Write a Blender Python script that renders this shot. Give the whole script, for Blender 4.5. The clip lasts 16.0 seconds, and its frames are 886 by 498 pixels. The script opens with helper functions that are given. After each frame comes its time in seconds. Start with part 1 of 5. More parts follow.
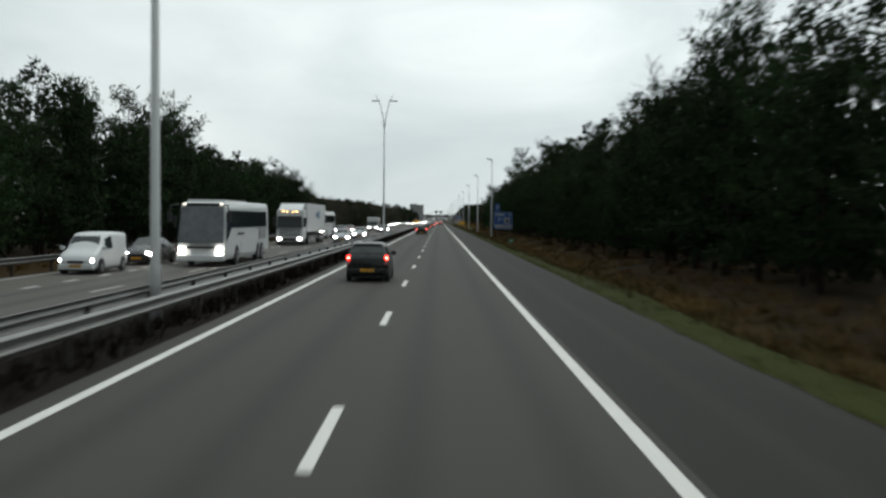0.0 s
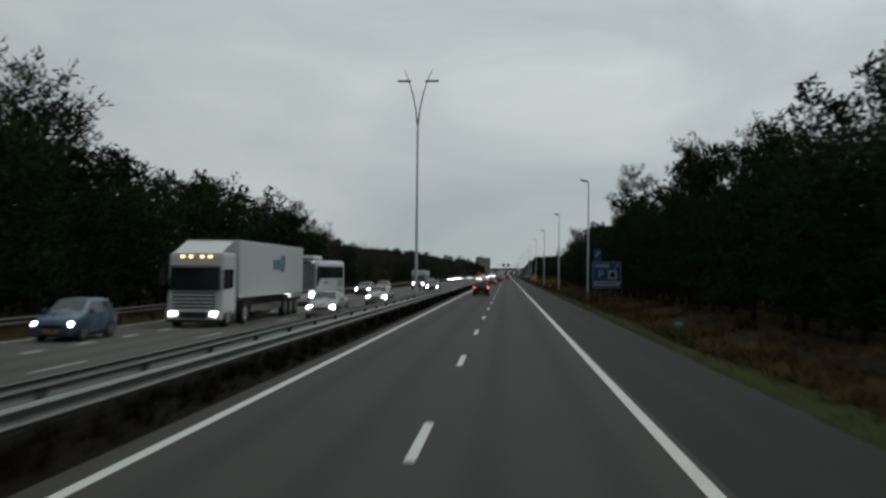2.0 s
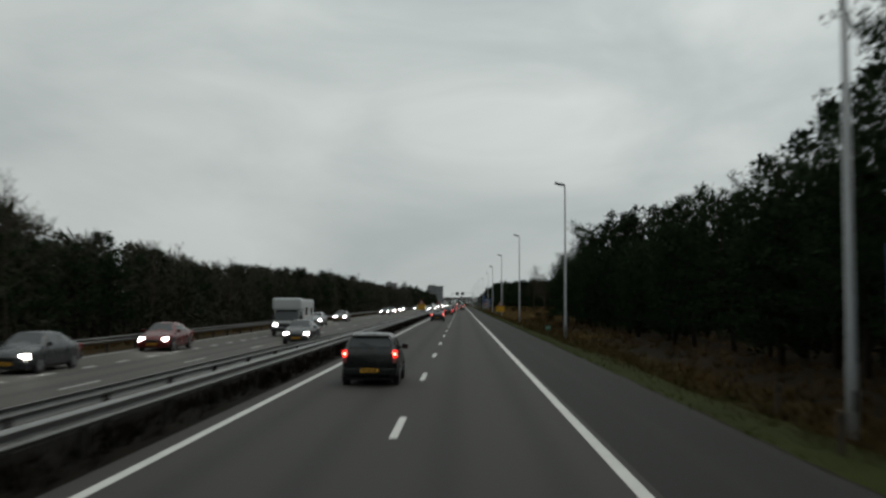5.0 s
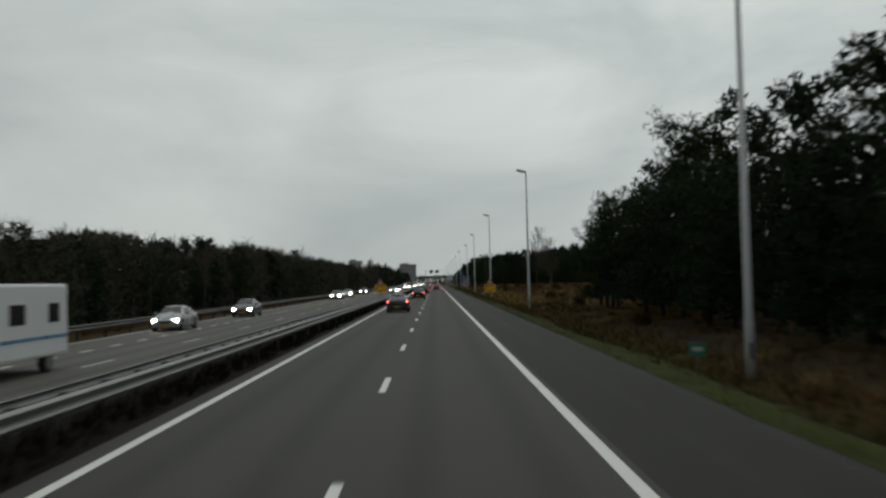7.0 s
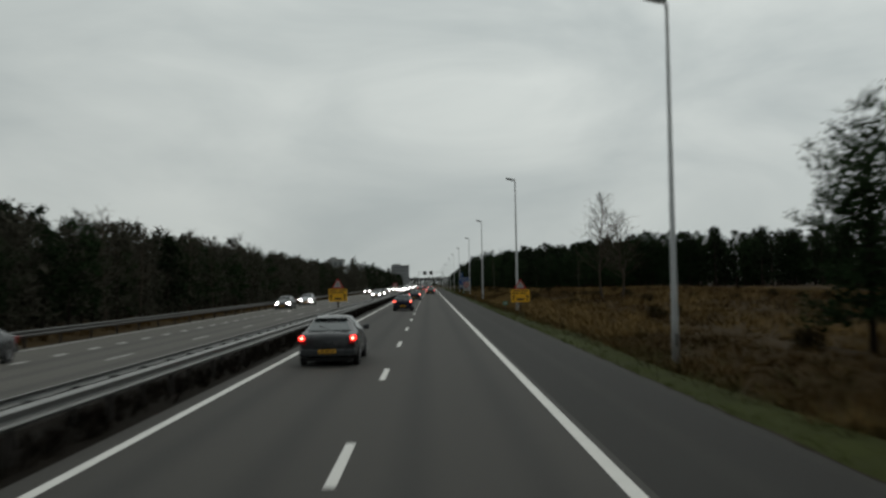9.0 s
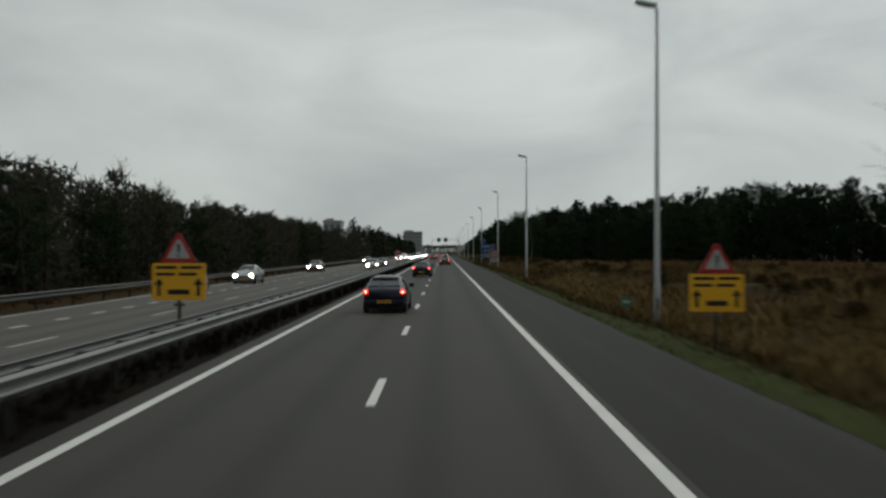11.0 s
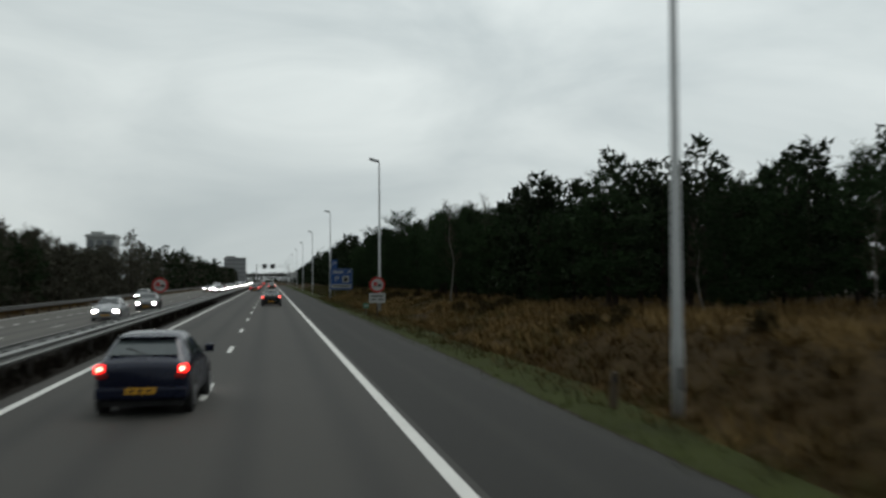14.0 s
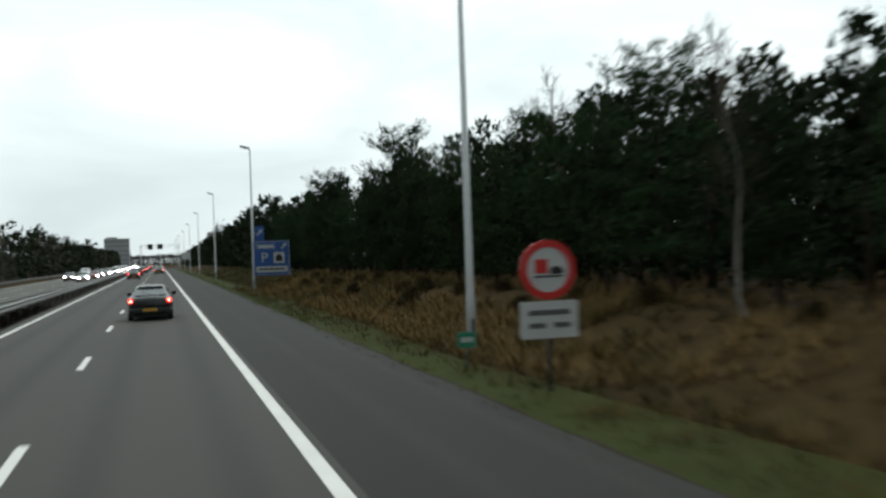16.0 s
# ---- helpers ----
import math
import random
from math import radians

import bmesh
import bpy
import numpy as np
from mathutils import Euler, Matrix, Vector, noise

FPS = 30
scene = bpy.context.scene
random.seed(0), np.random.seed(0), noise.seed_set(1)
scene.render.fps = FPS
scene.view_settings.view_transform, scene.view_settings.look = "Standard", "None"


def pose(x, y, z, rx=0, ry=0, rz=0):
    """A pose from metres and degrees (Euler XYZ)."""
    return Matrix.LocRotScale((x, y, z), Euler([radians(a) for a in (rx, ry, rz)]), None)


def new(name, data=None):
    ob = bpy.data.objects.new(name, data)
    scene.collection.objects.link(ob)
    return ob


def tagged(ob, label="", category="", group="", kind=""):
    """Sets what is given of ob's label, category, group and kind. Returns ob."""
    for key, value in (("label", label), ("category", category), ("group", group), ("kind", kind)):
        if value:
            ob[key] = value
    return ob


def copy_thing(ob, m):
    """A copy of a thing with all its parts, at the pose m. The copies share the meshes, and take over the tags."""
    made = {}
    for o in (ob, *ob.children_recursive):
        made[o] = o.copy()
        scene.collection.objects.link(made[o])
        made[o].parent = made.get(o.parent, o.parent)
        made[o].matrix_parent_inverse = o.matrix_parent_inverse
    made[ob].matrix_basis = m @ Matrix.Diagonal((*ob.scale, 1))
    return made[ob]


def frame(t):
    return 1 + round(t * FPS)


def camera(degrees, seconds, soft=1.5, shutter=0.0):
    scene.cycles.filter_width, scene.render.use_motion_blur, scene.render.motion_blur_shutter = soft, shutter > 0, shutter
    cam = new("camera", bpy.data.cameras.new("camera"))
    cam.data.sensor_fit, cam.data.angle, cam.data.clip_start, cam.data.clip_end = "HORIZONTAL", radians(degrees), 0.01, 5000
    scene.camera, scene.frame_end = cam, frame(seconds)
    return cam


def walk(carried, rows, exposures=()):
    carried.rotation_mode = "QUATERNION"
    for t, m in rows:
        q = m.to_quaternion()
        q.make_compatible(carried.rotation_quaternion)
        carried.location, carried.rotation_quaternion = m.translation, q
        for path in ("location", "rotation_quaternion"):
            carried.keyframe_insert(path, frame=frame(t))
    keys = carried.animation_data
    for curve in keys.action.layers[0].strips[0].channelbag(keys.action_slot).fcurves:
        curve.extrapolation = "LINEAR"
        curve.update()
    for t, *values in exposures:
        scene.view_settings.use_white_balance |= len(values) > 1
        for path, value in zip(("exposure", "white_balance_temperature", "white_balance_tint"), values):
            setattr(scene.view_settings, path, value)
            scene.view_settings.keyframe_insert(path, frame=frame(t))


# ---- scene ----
# camera: seconds, x, y, yaw, pitch, roll; the eye rides 2.4 m above the road
cam = camera(51.85, 16.0, soft=2.6, shutter=0.5)
EYE = 2.40
ROWS = [
    (0.0, 1.261, 3.46, -0.233, -1.852, -0.562),
    (0.5, 1.245, 14.77, 1.764, -2.249, -0.199),
    (1.0, 1.182, 25.94, 1.658, -2.179, -0.812),
    (1.5, 1.170, 37.39, 3.427, -0.469, -1.533),
    (2.0, 1.214, 48.44, 4.007, 1.479, -0.568),
    (2.5, 1.193, 59.72, 3.966, 2.752, -1.544),
    (3.0, 1.243, 70.77, 3.732, 1.700, -0.095),
    (3.5, 1.174, 81.96, 2.638, 2.350, -1.178),
    (4.0, 1.182, 93.12, 2.310, 2.484, 0.354),
    (4.5, 1.189, 104.50, 1.401, 3.516, -0.446),
    (7.0, 1.226, 160.02, -0.479, 2.004, 1.357),
    (7.5, 1.213, 171.29, -0.201, 2.075, 0.754),
    (8.0, 1.225, 182.56, -0.336, 2.134, 0.772),
    (10.5, 1.196, 238.72, -1.487, 2.126, 1.172),
    (11.0, 1.136, 249.86, 0.026, 0.134, 0.016),
    (11.5, 1.107, 261.13, -0.193, 0.025, -1.023),
    (12.0, 1.109, 272.33, -0.767, 0.470, -0.414),
    (12.5, 1.090, 283.62, -1.261, 0.173, -0.265),
    (13.0, 1.159, 294.67, -3.764, 1.016, 0.504),
    (13.5, 1.320, 305.44, -7.212, 0.286, 1.425),
    (14.0, 1.343, 317.13, -10.713, 1.877, 0.269),
    (14.5, 1.443, 327.91, -13.197, 1.333, 0.516),
    (15.0, 1.538, 339.06, -16.011, 0.568, 0.298),
    (15.5, 1.668, 350.47, -15.535, 1.179, 0.942),
    (16.0, 1.810, 361.66, -17.317, 0.195, 2.007),
]
EXPOSURES = [(0.0, 0.50, 6500, 10), (0.5, 0.43, 6480, 10), (1.0, 0.38, 6460, 10), (2.0, -0.20, 6420, 10), (3.5, -0.16, 6560, 10), (8.0, -0.12, 6700, 10), (10.5, -0.14, 6700, 10), (13.0, -0.16, 6620, 10),
             (13.7, 0.00, 6550, 10), (14.5, 0.39, 6520, 10), (15.0, 0.62, 6500, 10), (15.5, 0.70, 6430, 8), (16.0, 0.77, 6430, 8)]
walk(cam, [(t, pose(x, y, EYE, 90 + pitch, roll, yaw)) for t, x, y, yaw, pitch, roll in ROWS], EXPOSURES)

# ---- world: an overcast winter sky, late in the day ----
def build_world():
    world = bpy.data.worlds.new("overcast_sky")
    scene.world = world
    world.use_nodes = True
    nt = world.node_tree
    nt.nodes.clear()
    N = nt.nodes.new
    out, bg = N("ShaderNodeOutputWorld"), N("ShaderNodeBackground")
    sky = N("ShaderNodeTexSky")
    sky.sky_type, sky.sun_disc = "NISHITA", False
    sky.sun_elevation, sky.sun_rotation = radians(55), radians(35)
    grey = N("ShaderNodeHueSaturation")
    grey.inputs["Saturation"].default_value = 0.06
    coord, mapping = N("ShaderNodeTexCoord"), N("ShaderNodeMapping")
    mapping.inputs["Scale"].default_value = (1.5, 1.5, 4.0)
    clouds = N("ShaderNodeTexNoise")
    clouds.inputs["Scale"].default_value, clouds.inputs["Detail"].default_value, clouds.inputs["Roughness"].default_value = 1.9, 7.0, 0.52
    clouds.inputs["Distortion"].default_value = 0.5
    ramp = N("ShaderNodeValToRGB")
    ramp.color_ramp.elements[0].position, ramp.color_ramp.elements[0].color = 0.34, (0.76, 0.792, 0.805, 1)
    ramp.color_ramp.elements[1].position, ramp.color_ramp.elements[1].color = 0.66, (1.05, 1.06, 1.05, 1)
    mix = N("ShaderNodeMix")
    mix.data_type, mix.blend_type = "RGBA", "MULTIPLY"
    mix.inputs["Factor"].default_value = 1.0
    # the cloud deck evens the clear sky out
    deck = N("ShaderNodeMix")
    deck.data_type = "RGBA"
    deck.inputs["Factor"].default_value = 0.86
    deck.inputs["B"].default_value = (4.1, 4.5, 4.5, 1)
    # an overcast sky is brightest overhead
    sep, rise, lift = N("ShaderNodeSeparateXYZ"), N("ShaderNodeMapRange"), N("ShaderNodeMix")
    rise.inputs["From Min"].default_value, rise.inputs["From Max"].default_value = 0.0, 0.6
    rise.inputs["To Min"].default_value, rise.inputs["To Max"].default_value = 0.80, 1.22
    lift.data_type, lift.blend_type = "RGBA", "MULTIPLY"
    lift.inputs["Factor"].default_value = 1.0
    crest, top = N("ShaderNodeMapRange"), N("ShaderNodeMix")
    crest.inputs["From Min"].default_value, crest.inputs["From Max"].default_value = 0.45, 1.0
    crest.inputs["To Min"].default_value, crest.inputs["To Max"].default_value = 1.0, 1.55
    top.data_type, top.blend_type = "RGBA", "MULTIPLY"
    top.inputs["Factor"].default_value = 1.0
    # the veiled sun stands ahead: the deck dims smoothly towards the far side of the sky
    toward, veil, side = N("ShaderNodeVectorMath"), N("ShaderNodeMapRange"), N("ShaderNodeMix")
    toward.operation = "DOT_PRODUCT"
    toward.inputs[1].default_value = (0.44, 0.90, 0.0)
    veil.inputs["From Min"].default_value, veil.inputs["From Max"].default_value = -1.0, 1.0
    veil.inputs["To Min"].default_value, veil.inputs["To Max"].default_value = 0.46, 1.02
    side.data_type, side.blend_type = "RGBA", "MULTIPLY"
    side.inputs["Factor"].default_value = 1.0
    link = nt.links.new
    link(coord.outputs["Generated"], toward.inputs[0])
    link(toward.outputs["Value"], veil.inputs["Value"])
    link(sep.outputs["Z"], crest.inputs["Value"])
    link(coord.outputs["Generated"], sep.inputs["Vector"])
    link(sep.outputs["Z"], rise.inputs["Value"])
    link(sky.outputs["Color"], grey.inputs["Color"])
    link(grey.outputs["Color"], deck.inputs["A"])
    link(coord.outputs["Generated"], mapping.inputs["Vector"])
    link(mapping.outputs["Vector"], clouds.inputs["Vector"])
    link(clouds.outputs["Fac"], ramp.inputs["Fac"])
    link(deck.outputs["Result"], mix.inputs["A"])
    link(ramp.outputs["Color"], mix.inputs["B"])
    link(mix.outputs["Result"], lift.inputs["A"])
    link(rise.outputs["Result"], lift.inputs["B"])
    link(lift.outputs["Result"], top.inputs["A"])
    link(crest.outputs["Result"], top.inputs["B"])
    link(top.outputs["Result"], side.inputs["A"])
    link(veil.outputs["Result"], side.inputs["B"])
    link(side.outputs["Result"], bg.inputs["Color"])
    bg.inputs["Strength"].default_value = 0.15
    link(bg.outputs["Background"], out.inputs["Surface"])


build_world()
sun = new("sun", bpy.data.lights.new("sun", "SUN"))
sun.data.energy, sun.data.angle, sun.data.color = 0.5, radians(30), (1.0, 0.96, 0.90)
sun.matrix_world = pose(0, 0, 60, 35, 0, 145)


# ---- materials ----
def material(name, base, rough=0.7, metal=0.0, dark=None, scale=3.0, fine=60.0, amount=0.5, bump=0.0, bump_scale=80.0, spread=0.0, clear=0.0, stretch=(1, 1, 1), gloss=0.5):
    """A procedural surface: two colours mixed by a large and a fine noise, roughness that follows, and a fine relief."""
    m = bpy.data.materials.new(name)
    m.use_nodes = True
    nt = m.node_tree
    p = nt.nodes["Principled BSDF"]
    N, link = nt.nodes.new, nt.links.new
    coord = N("ShaderNodeTexCoord")
    mapping = N("ShaderNodeMapping")
    mapping.inputs["Scale"].default_value = stretch
    link(coord.outputs["Object"], mapping.inputs["Vector"])
    big, small = N("ShaderNodeTexNoise"), N("ShaderNodeTexNoise")
    big.inputs["Scale"].default_value, big.inputs["Detail"].default_value = scale, 4.0
    small.inputs["Scale"].default_value, small.inputs["Detail"].default_value = fine, 3.0
    for n in (big, small):
        link(mapping.outputs["Vector"], n.inputs["Vector"])
    add = N("ShaderNodeMath")
    add.operation = "ADD"
    link(big.outputs["Fac"], add.inputs[0])
    link(small.outputs["Fac"], add.inputs[1])
    span = N("ShaderNodeMapRange")
    span.inputs["From Min"].default_value, span.inputs["From Max"].default_value = 1.0 - amount, 1.0 + amount
    link(add.outputs[0], span.inputs["Value"])
    mix = N("ShaderNodeMix")
    mix.data_type = "RGBA"
    dark = dark or tuple(c * 0.6 for c in base)
    mix.inputs["A"].default_value, mix.inputs["B"].default_value = (*dark, 1), (*base, 1)
    link(span.outputs["Result"], mix.inputs["Factor"])
    colour = mix.outputs["Result"]
    if spread:
        info, vary, hsv = N("ShaderNodeObjectInfo"), N("ShaderNodeMapRange"), N("ShaderNodeHueSaturation")
        vary.inputs["To Min"].default_value, vary.inputs["To Max"].default_value = 1 - spread, 1 + spread
        link(info.outputs["Random"], vary.inputs["Value"])
        link(vary.outputs["Result"], hsv.inputs["Value"])
        link(colour, hsv.inputs["Color"])
        colour = hsv.outputs["Color"]
    link(colour, p.inputs["Base Color"])
    rr = N("ShaderNodeMapRange")
    rr.inputs["To Min"].default_value, rr.inputs["To Max"].default_value = max(0.02, rough - 0.08), min(1.0, rough + 0.08)
    link(small.outputs["Fac"], rr.inputs["Value"])
    link(rr.outputs["Result"], p.inputs["Roughness"])
    p.inputs["Metallic"].default_value = metal
    p.inputs["Coat Weight"].default_value = clear
    p.inputs["Specular IOR Level"].default_value = gloss
    if bump:
        grain, b = N("ShaderNodeTexNoise"), N("ShaderNodeBump")
        grain.inputs["Scale"].default_value = bump_scale
        b.inputs["Strength"].default_value, b.inputs["Distance"].default_value = bump, 0.02
        link(mapping.outputs["Vector"], grain.inputs["Vector"])
        link(grain.outputs["Fac"], b.inputs["Height"])
        link(b.outputs["Normal"], p.inputs["Normal"])
    return m


def glowing(name, colour, strength):
    m = bpy.data.materials.new(name)
    m.use_nodes = True
    p = m.node_tree.nodes["Principled BSDF"]
    p.inputs["Base Color"].default_value = (*colour, 1)
    p.inputs["Emission Color"].default_value = (*colour, 1)
    p.inputs["Emission Strength"].default_value = strength
    p.inputs["Roughness"].default_value = 0.2
    return m


def asphalt(name, base, dark, tracks, wear_tint=(0.66, 0.67, 0.68), gloss=0.3):
    """Asphalt with aggregate grain, long stains, darker tyre tracks at the given x and patches of repair."""
    m = material(name, base, 0.82, dark=dark, scale=0.35, fine=45.0, amount=0.34, bump=0.35, bump_scale=140.0, stretch=(1, 0.12, 1))
    nt = m.node_tree
    N, link = nt.nodes.new, nt.links.new
    p = nt.nodes["Principled BSDF"]
    p.inputs["Specular IOR Level"].default_value = gloss
    source = p.inputs["Base Color"].links[0].from_socket
    coord, sep = N("ShaderNodeTexCoord"), N("ShaderNodeSeparateXYZ")
    link(coord.outputs["Object"], sep.inputs["Vector"])
    total = None
    for x, half in tracks:
        sub = N("ShaderNodeMath")
        sub.operation, sub.inputs[1].default_value = "SUBTRACT", x
        ab = N("ShaderNodeMath")
        ab.operation = "ABSOLUTE"
        rng = N("ShaderNodeMapRange")
        rng.interpolation_type = "SMOOTHSTEP"
        rng.inputs["From Min"].default_value, rng.inputs["From Max"].default_value = half, 0.0
        link(sep.outputs["X"], sub.inputs[0])
        link(sub.outputs[0], ab.inputs[0])
        link(ab.outputs[0], rng.inputs["Value"])
        if total is None:
            total = rng.outputs["Result"]
        else:
            s = N("ShaderNodeMath")
            s.operation = "MAXIMUM"
            link(total, s.inputs[0])
            link(rng.outputs["Result"], s.inputs[1])
            total = s.outputs[0]
    wear = N("ShaderNodeMix")
    wear.data_type, wear.blend_type = "RGBA", "MULTIPLY"
    wear.inputs["B"].default_value = (*wear_tint, 1)
    link(total, wear.inputs["Factor"])
    link(source, wear.inputs["A"])
    link(wear.outputs["Result"], p.inputs["Base Color"])
    return m


MAT = {
    "asphalt": asphalt("asphalt", (0.0395, 0.0370, 0.0322), (0.0292, 0.0275, 0.0243), [(-2.55, 0.5), (-0.95, 0.5), (0.95, 0.5), (2.6, 0.5)]),
    "asphalt_shoulder": asphalt("asphalt_shoulder", (0.0215, 0.0212, 0.0188), (0.0155, 0.0153, 0.0138), [(4.95, 0.35), (6.3, 0.25)], (1.25, 1.24, 1.22), 0.18),
    "asphalt_opposite": asphalt("asphalt_opposite", (0.082, 0.0765, 0.067), (0.063, 0.059, 0.052), [(-9.4, 0.5), (-7.9, 0.5), (-12.5, 0.5), (-11.0, 0.5)]),
    "paint": material("road_paint", (0.62, 0.61, 0.58), 0.6, dark=(0.44, 0.435, 0.41), scale=1.2, fine=30, amount=0.5, bump=0.2),
    "paint_worn": material("road_paint_worn", (0.40, 0.40, 0.38), 0.6, dark=(0.22, 0.22, 0.21), scale=1.2, fine=30, amount=0.5),
    # brown median soil with the shade under the rails put into its near-black colour
    "shaded_soil": material("median_soil_with_shade", (0.010, 0.0072, 0.0046), 0.95, dark=(0.005, 0.004, 0.003), gloss=0.05, scale=0.9, fine=12, bump=0.6, bump_scale=30),
    "ground": material("heath_ground", (0.048, 0.031, 0.012), 0.95, dark=(0.017, 0.011, 0.004), gloss=0.05, scale=0.22, fine=3.0, amount=0.4, bump=0.8, bump_scale=8),
    # darker brown than the heath ground, used beside and under the woods
    "dark_floor": material("dark_forest_floor", (0.027, 0.019, 0.011), 0.95, dark=(0.011, 0.008, 0.005), gloss=0.05, scale=0.4, fine=5.0, bump=0.8, bump_scale=12),
    "verge": material("verge_turf", (0.040, 0.048, 0.013), 0.95, dark=(0.022, 0.025, 0.009), gloss=0.05, scale=0.5, fine=9, amount=0.4, bump=0.7, bump_scale=30),
    "post_steel": material("dark_rail_post", (0.050, 0.046, 0.042), 0.8, dark=(0.024, 0.021, 0.019), gloss=0.2, scale=2, fine=20),
    "dirt": material("sandy_dirt", (0.040, 0.035, 0.026), 0.95, dark=(0.016, 0.014, 0.010), gloss=0.05, scale=0.6, fine=7, amount=0.4, bump=0.6, bump_scale=40),
    "zinc": material("galvanised_steel", (0.23, 0.232, 0.226), 0.5, 0.35, dark=(0.12, 0.122, 0.118), scale=1.5, fine=25, amount=0.5),
    "zinc_dirty": material("weathered_steel", (0.10, 0.10, 0.096), 0.65, 0.25, dark=(0.05, 0.05, 0.048), scale=1.8, fine=20, amount=0.5),
    "pole": material("lamp_pole_steel", (0.42, 0.43, 0.43), 0.55, 0.2, dark=(0.31, 0.32, 0.32), scale=0.8, fine=18, amount=0.5),
    "bark": material("pine_bark", (0.040, 0.031, 0.024), 0.95, dark=(0.015, 0.012, 0.010), gloss=0.1, scale=1.4, fine=14, bump=0.9, bump_scale=18, stretch=(1, 1, 0.3)),
    "birch": material("birch_bark", (0.19, 0.18, 0.158), 0.85, dark=(0.06, 0.052, 0.045), scale=2.6, fine=9, amount=0.3, stretch=(1, 1, 2.5)),
    "needles": material("pine_needles", (0.030, 0.055, 0.022), 0.9, dark=(0.006, 0.011, 0.005), gloss=0.05, scale=0.7, fine=5, spread=0.28),
    "far_needles": material("far_needles", (0.020, 0.031, 0.014), 0.9, dark=(0.006, 0.010, 0.005), gloss=0.05, scale=0.08, fine=0.7),
    "brown_wood": material("bare_woodland_twigs", (0.070, 0.067, 0.050), 0.95, dark=(0.034, 0.032, 0.024), gloss=0.05, scale=0.1, fine=0.8),
    "twig": material("bare_twigs", (0.085, 0.068, 0.052), 0.95, dark=(0.045, 0.035, 0.027), gloss=0.1, scale=1, fine=8),
    "grass": material("verge_grass", (0.063, 0.078, 0.019), 0.9, dark=(0.036, 0.043, 0.013), gloss=0.05, scale=0.6, fine=4),
    "heath": material("dry_heath_grass", (0.092, 0.056, 0.021), 0.95, dark=(0.030, 0.019, 0.007), gloss=0.05, scale=0.13, fine=0.7, amount=0.28),
    "straw": material("pale_straw_grass", (0.178, 0.118, 0.047), 0.95, dark=(0.088, 0.057, 0.022), gloss=0.05, scale=0.2, fine=1.2, amount=0.35),
    "moor_grass": material("olive_moor_grass", (0.066, 0.060, 0.020), 0.95, dark=(0.032, 0.030, 0.014), gloss=0.05, scale=0.25, fine=1.5, amount=0.4),
    "heather": material("heather_twigs", (0.040, 0.031, 0.014), 0.95, dark=(0.016, 0.013, 0.006), gloss=0.05, scale=1, fine=8),
    "sign_blue": material("sign_blue", (0.004, 0.060, 0.23), 0.5, dark=(0.004, 0.046, 0.18), scale=1, fine=8),
    "sign_white": material("sign_white", (0.40, 0.41, 0.405), 0.5, dark=(0.31, 0.32, 0.315), scale=1.5, fine=9),
    "sign_yellow": material("sign_yellow", (0.80, 0.42, 0.012), 0.45, dark=(0.68, 0.34, 0.010), scale=1.5, fine=9),
    "sign_red": material("sign_red", (0.42, 0.016, 0.014), 0.45, dark=(0.32, 0.012, 0.010), scale=1.5, fine=9),
    "sign_green": material("sign_green", (0.015, 0.17, 0.10), 0.45, dark=(0.012, 0.12, 0.07), scale=2, fine=9),
    "black": material("matt_black", (0.012, 0.012, 0.012), 0.7, dark=(0.006, 0.006, 0.006), scale=2, fine=20),
    "wood": material("weathered_post", (0.10, 0.075, 0.05), 0.9, dark=(0.045, 0.033, 0.022), scale=2, fine=20, stretch=(1, 1, 0.2)),
    "concrete": material("far_concrete", (0.40, 0.41, 0.40), 0.9, dark=(0.32, 0.33, 0.325), scale=0.1, fine=2),
    "brick": material("far_cladding", (0.30, 0.305, 0.31), 0.9, dark=(0.24, 0.245, 0.25), scale=0.1, fine=2),
    # distance haze is put into the colour: panes paled towards the wall tone
    "hazed_glass": material("hazed_window_glass", (0.17, 0.18, 0.19), 0.4, dark=(0.13, 0.14, 0.15), scale=0.3, fine=3),
}


# ---- mesh helpers ----
def mesh_of(bm, name, mat, smooth=False):
    me = bpy.data.meshes.new(name)
    bm.to_mesh(me)
    bm.free()
    for m in mat if isinstance(mat, (list, tuple)) else [mat]:
        me.materials.append(m)
    if smooth:
        for f in me.polygons:
            f.use_smooth = True
    return me


def part(name, bm, mat, parent, label="", smooth=False, m=None):
    ob = new(name, mesh_of(bm, name, mat, smooth) if isinstance(bm, bmesh.types.BMesh) else bm)
    ob.parent = parent
    if m is not None:
        ob.matrix_basis = m
    if label:
        ob["label"] = label
    return ob


def thing(name, label, category, group="", m=None, kind=""):
    ob = new(name)
    ob.empty_display_size = 0.2
    if m is not None:
        ob.matrix_basis = m
    return tagged(ob, label, category, group, kind)


def raw(name, verts, faces, mat, smooth=False):
    me = bpy.data.meshes.new(name)
    me.from_pydata(verts, [], faces)
    for m in mat if isinstance(mat, (list, tuple)) else [mat]:
        me.materials.append(m)
    if smooth:
        for f in me.polygons:
            f.use_smooth = True
    me.update()
    return me


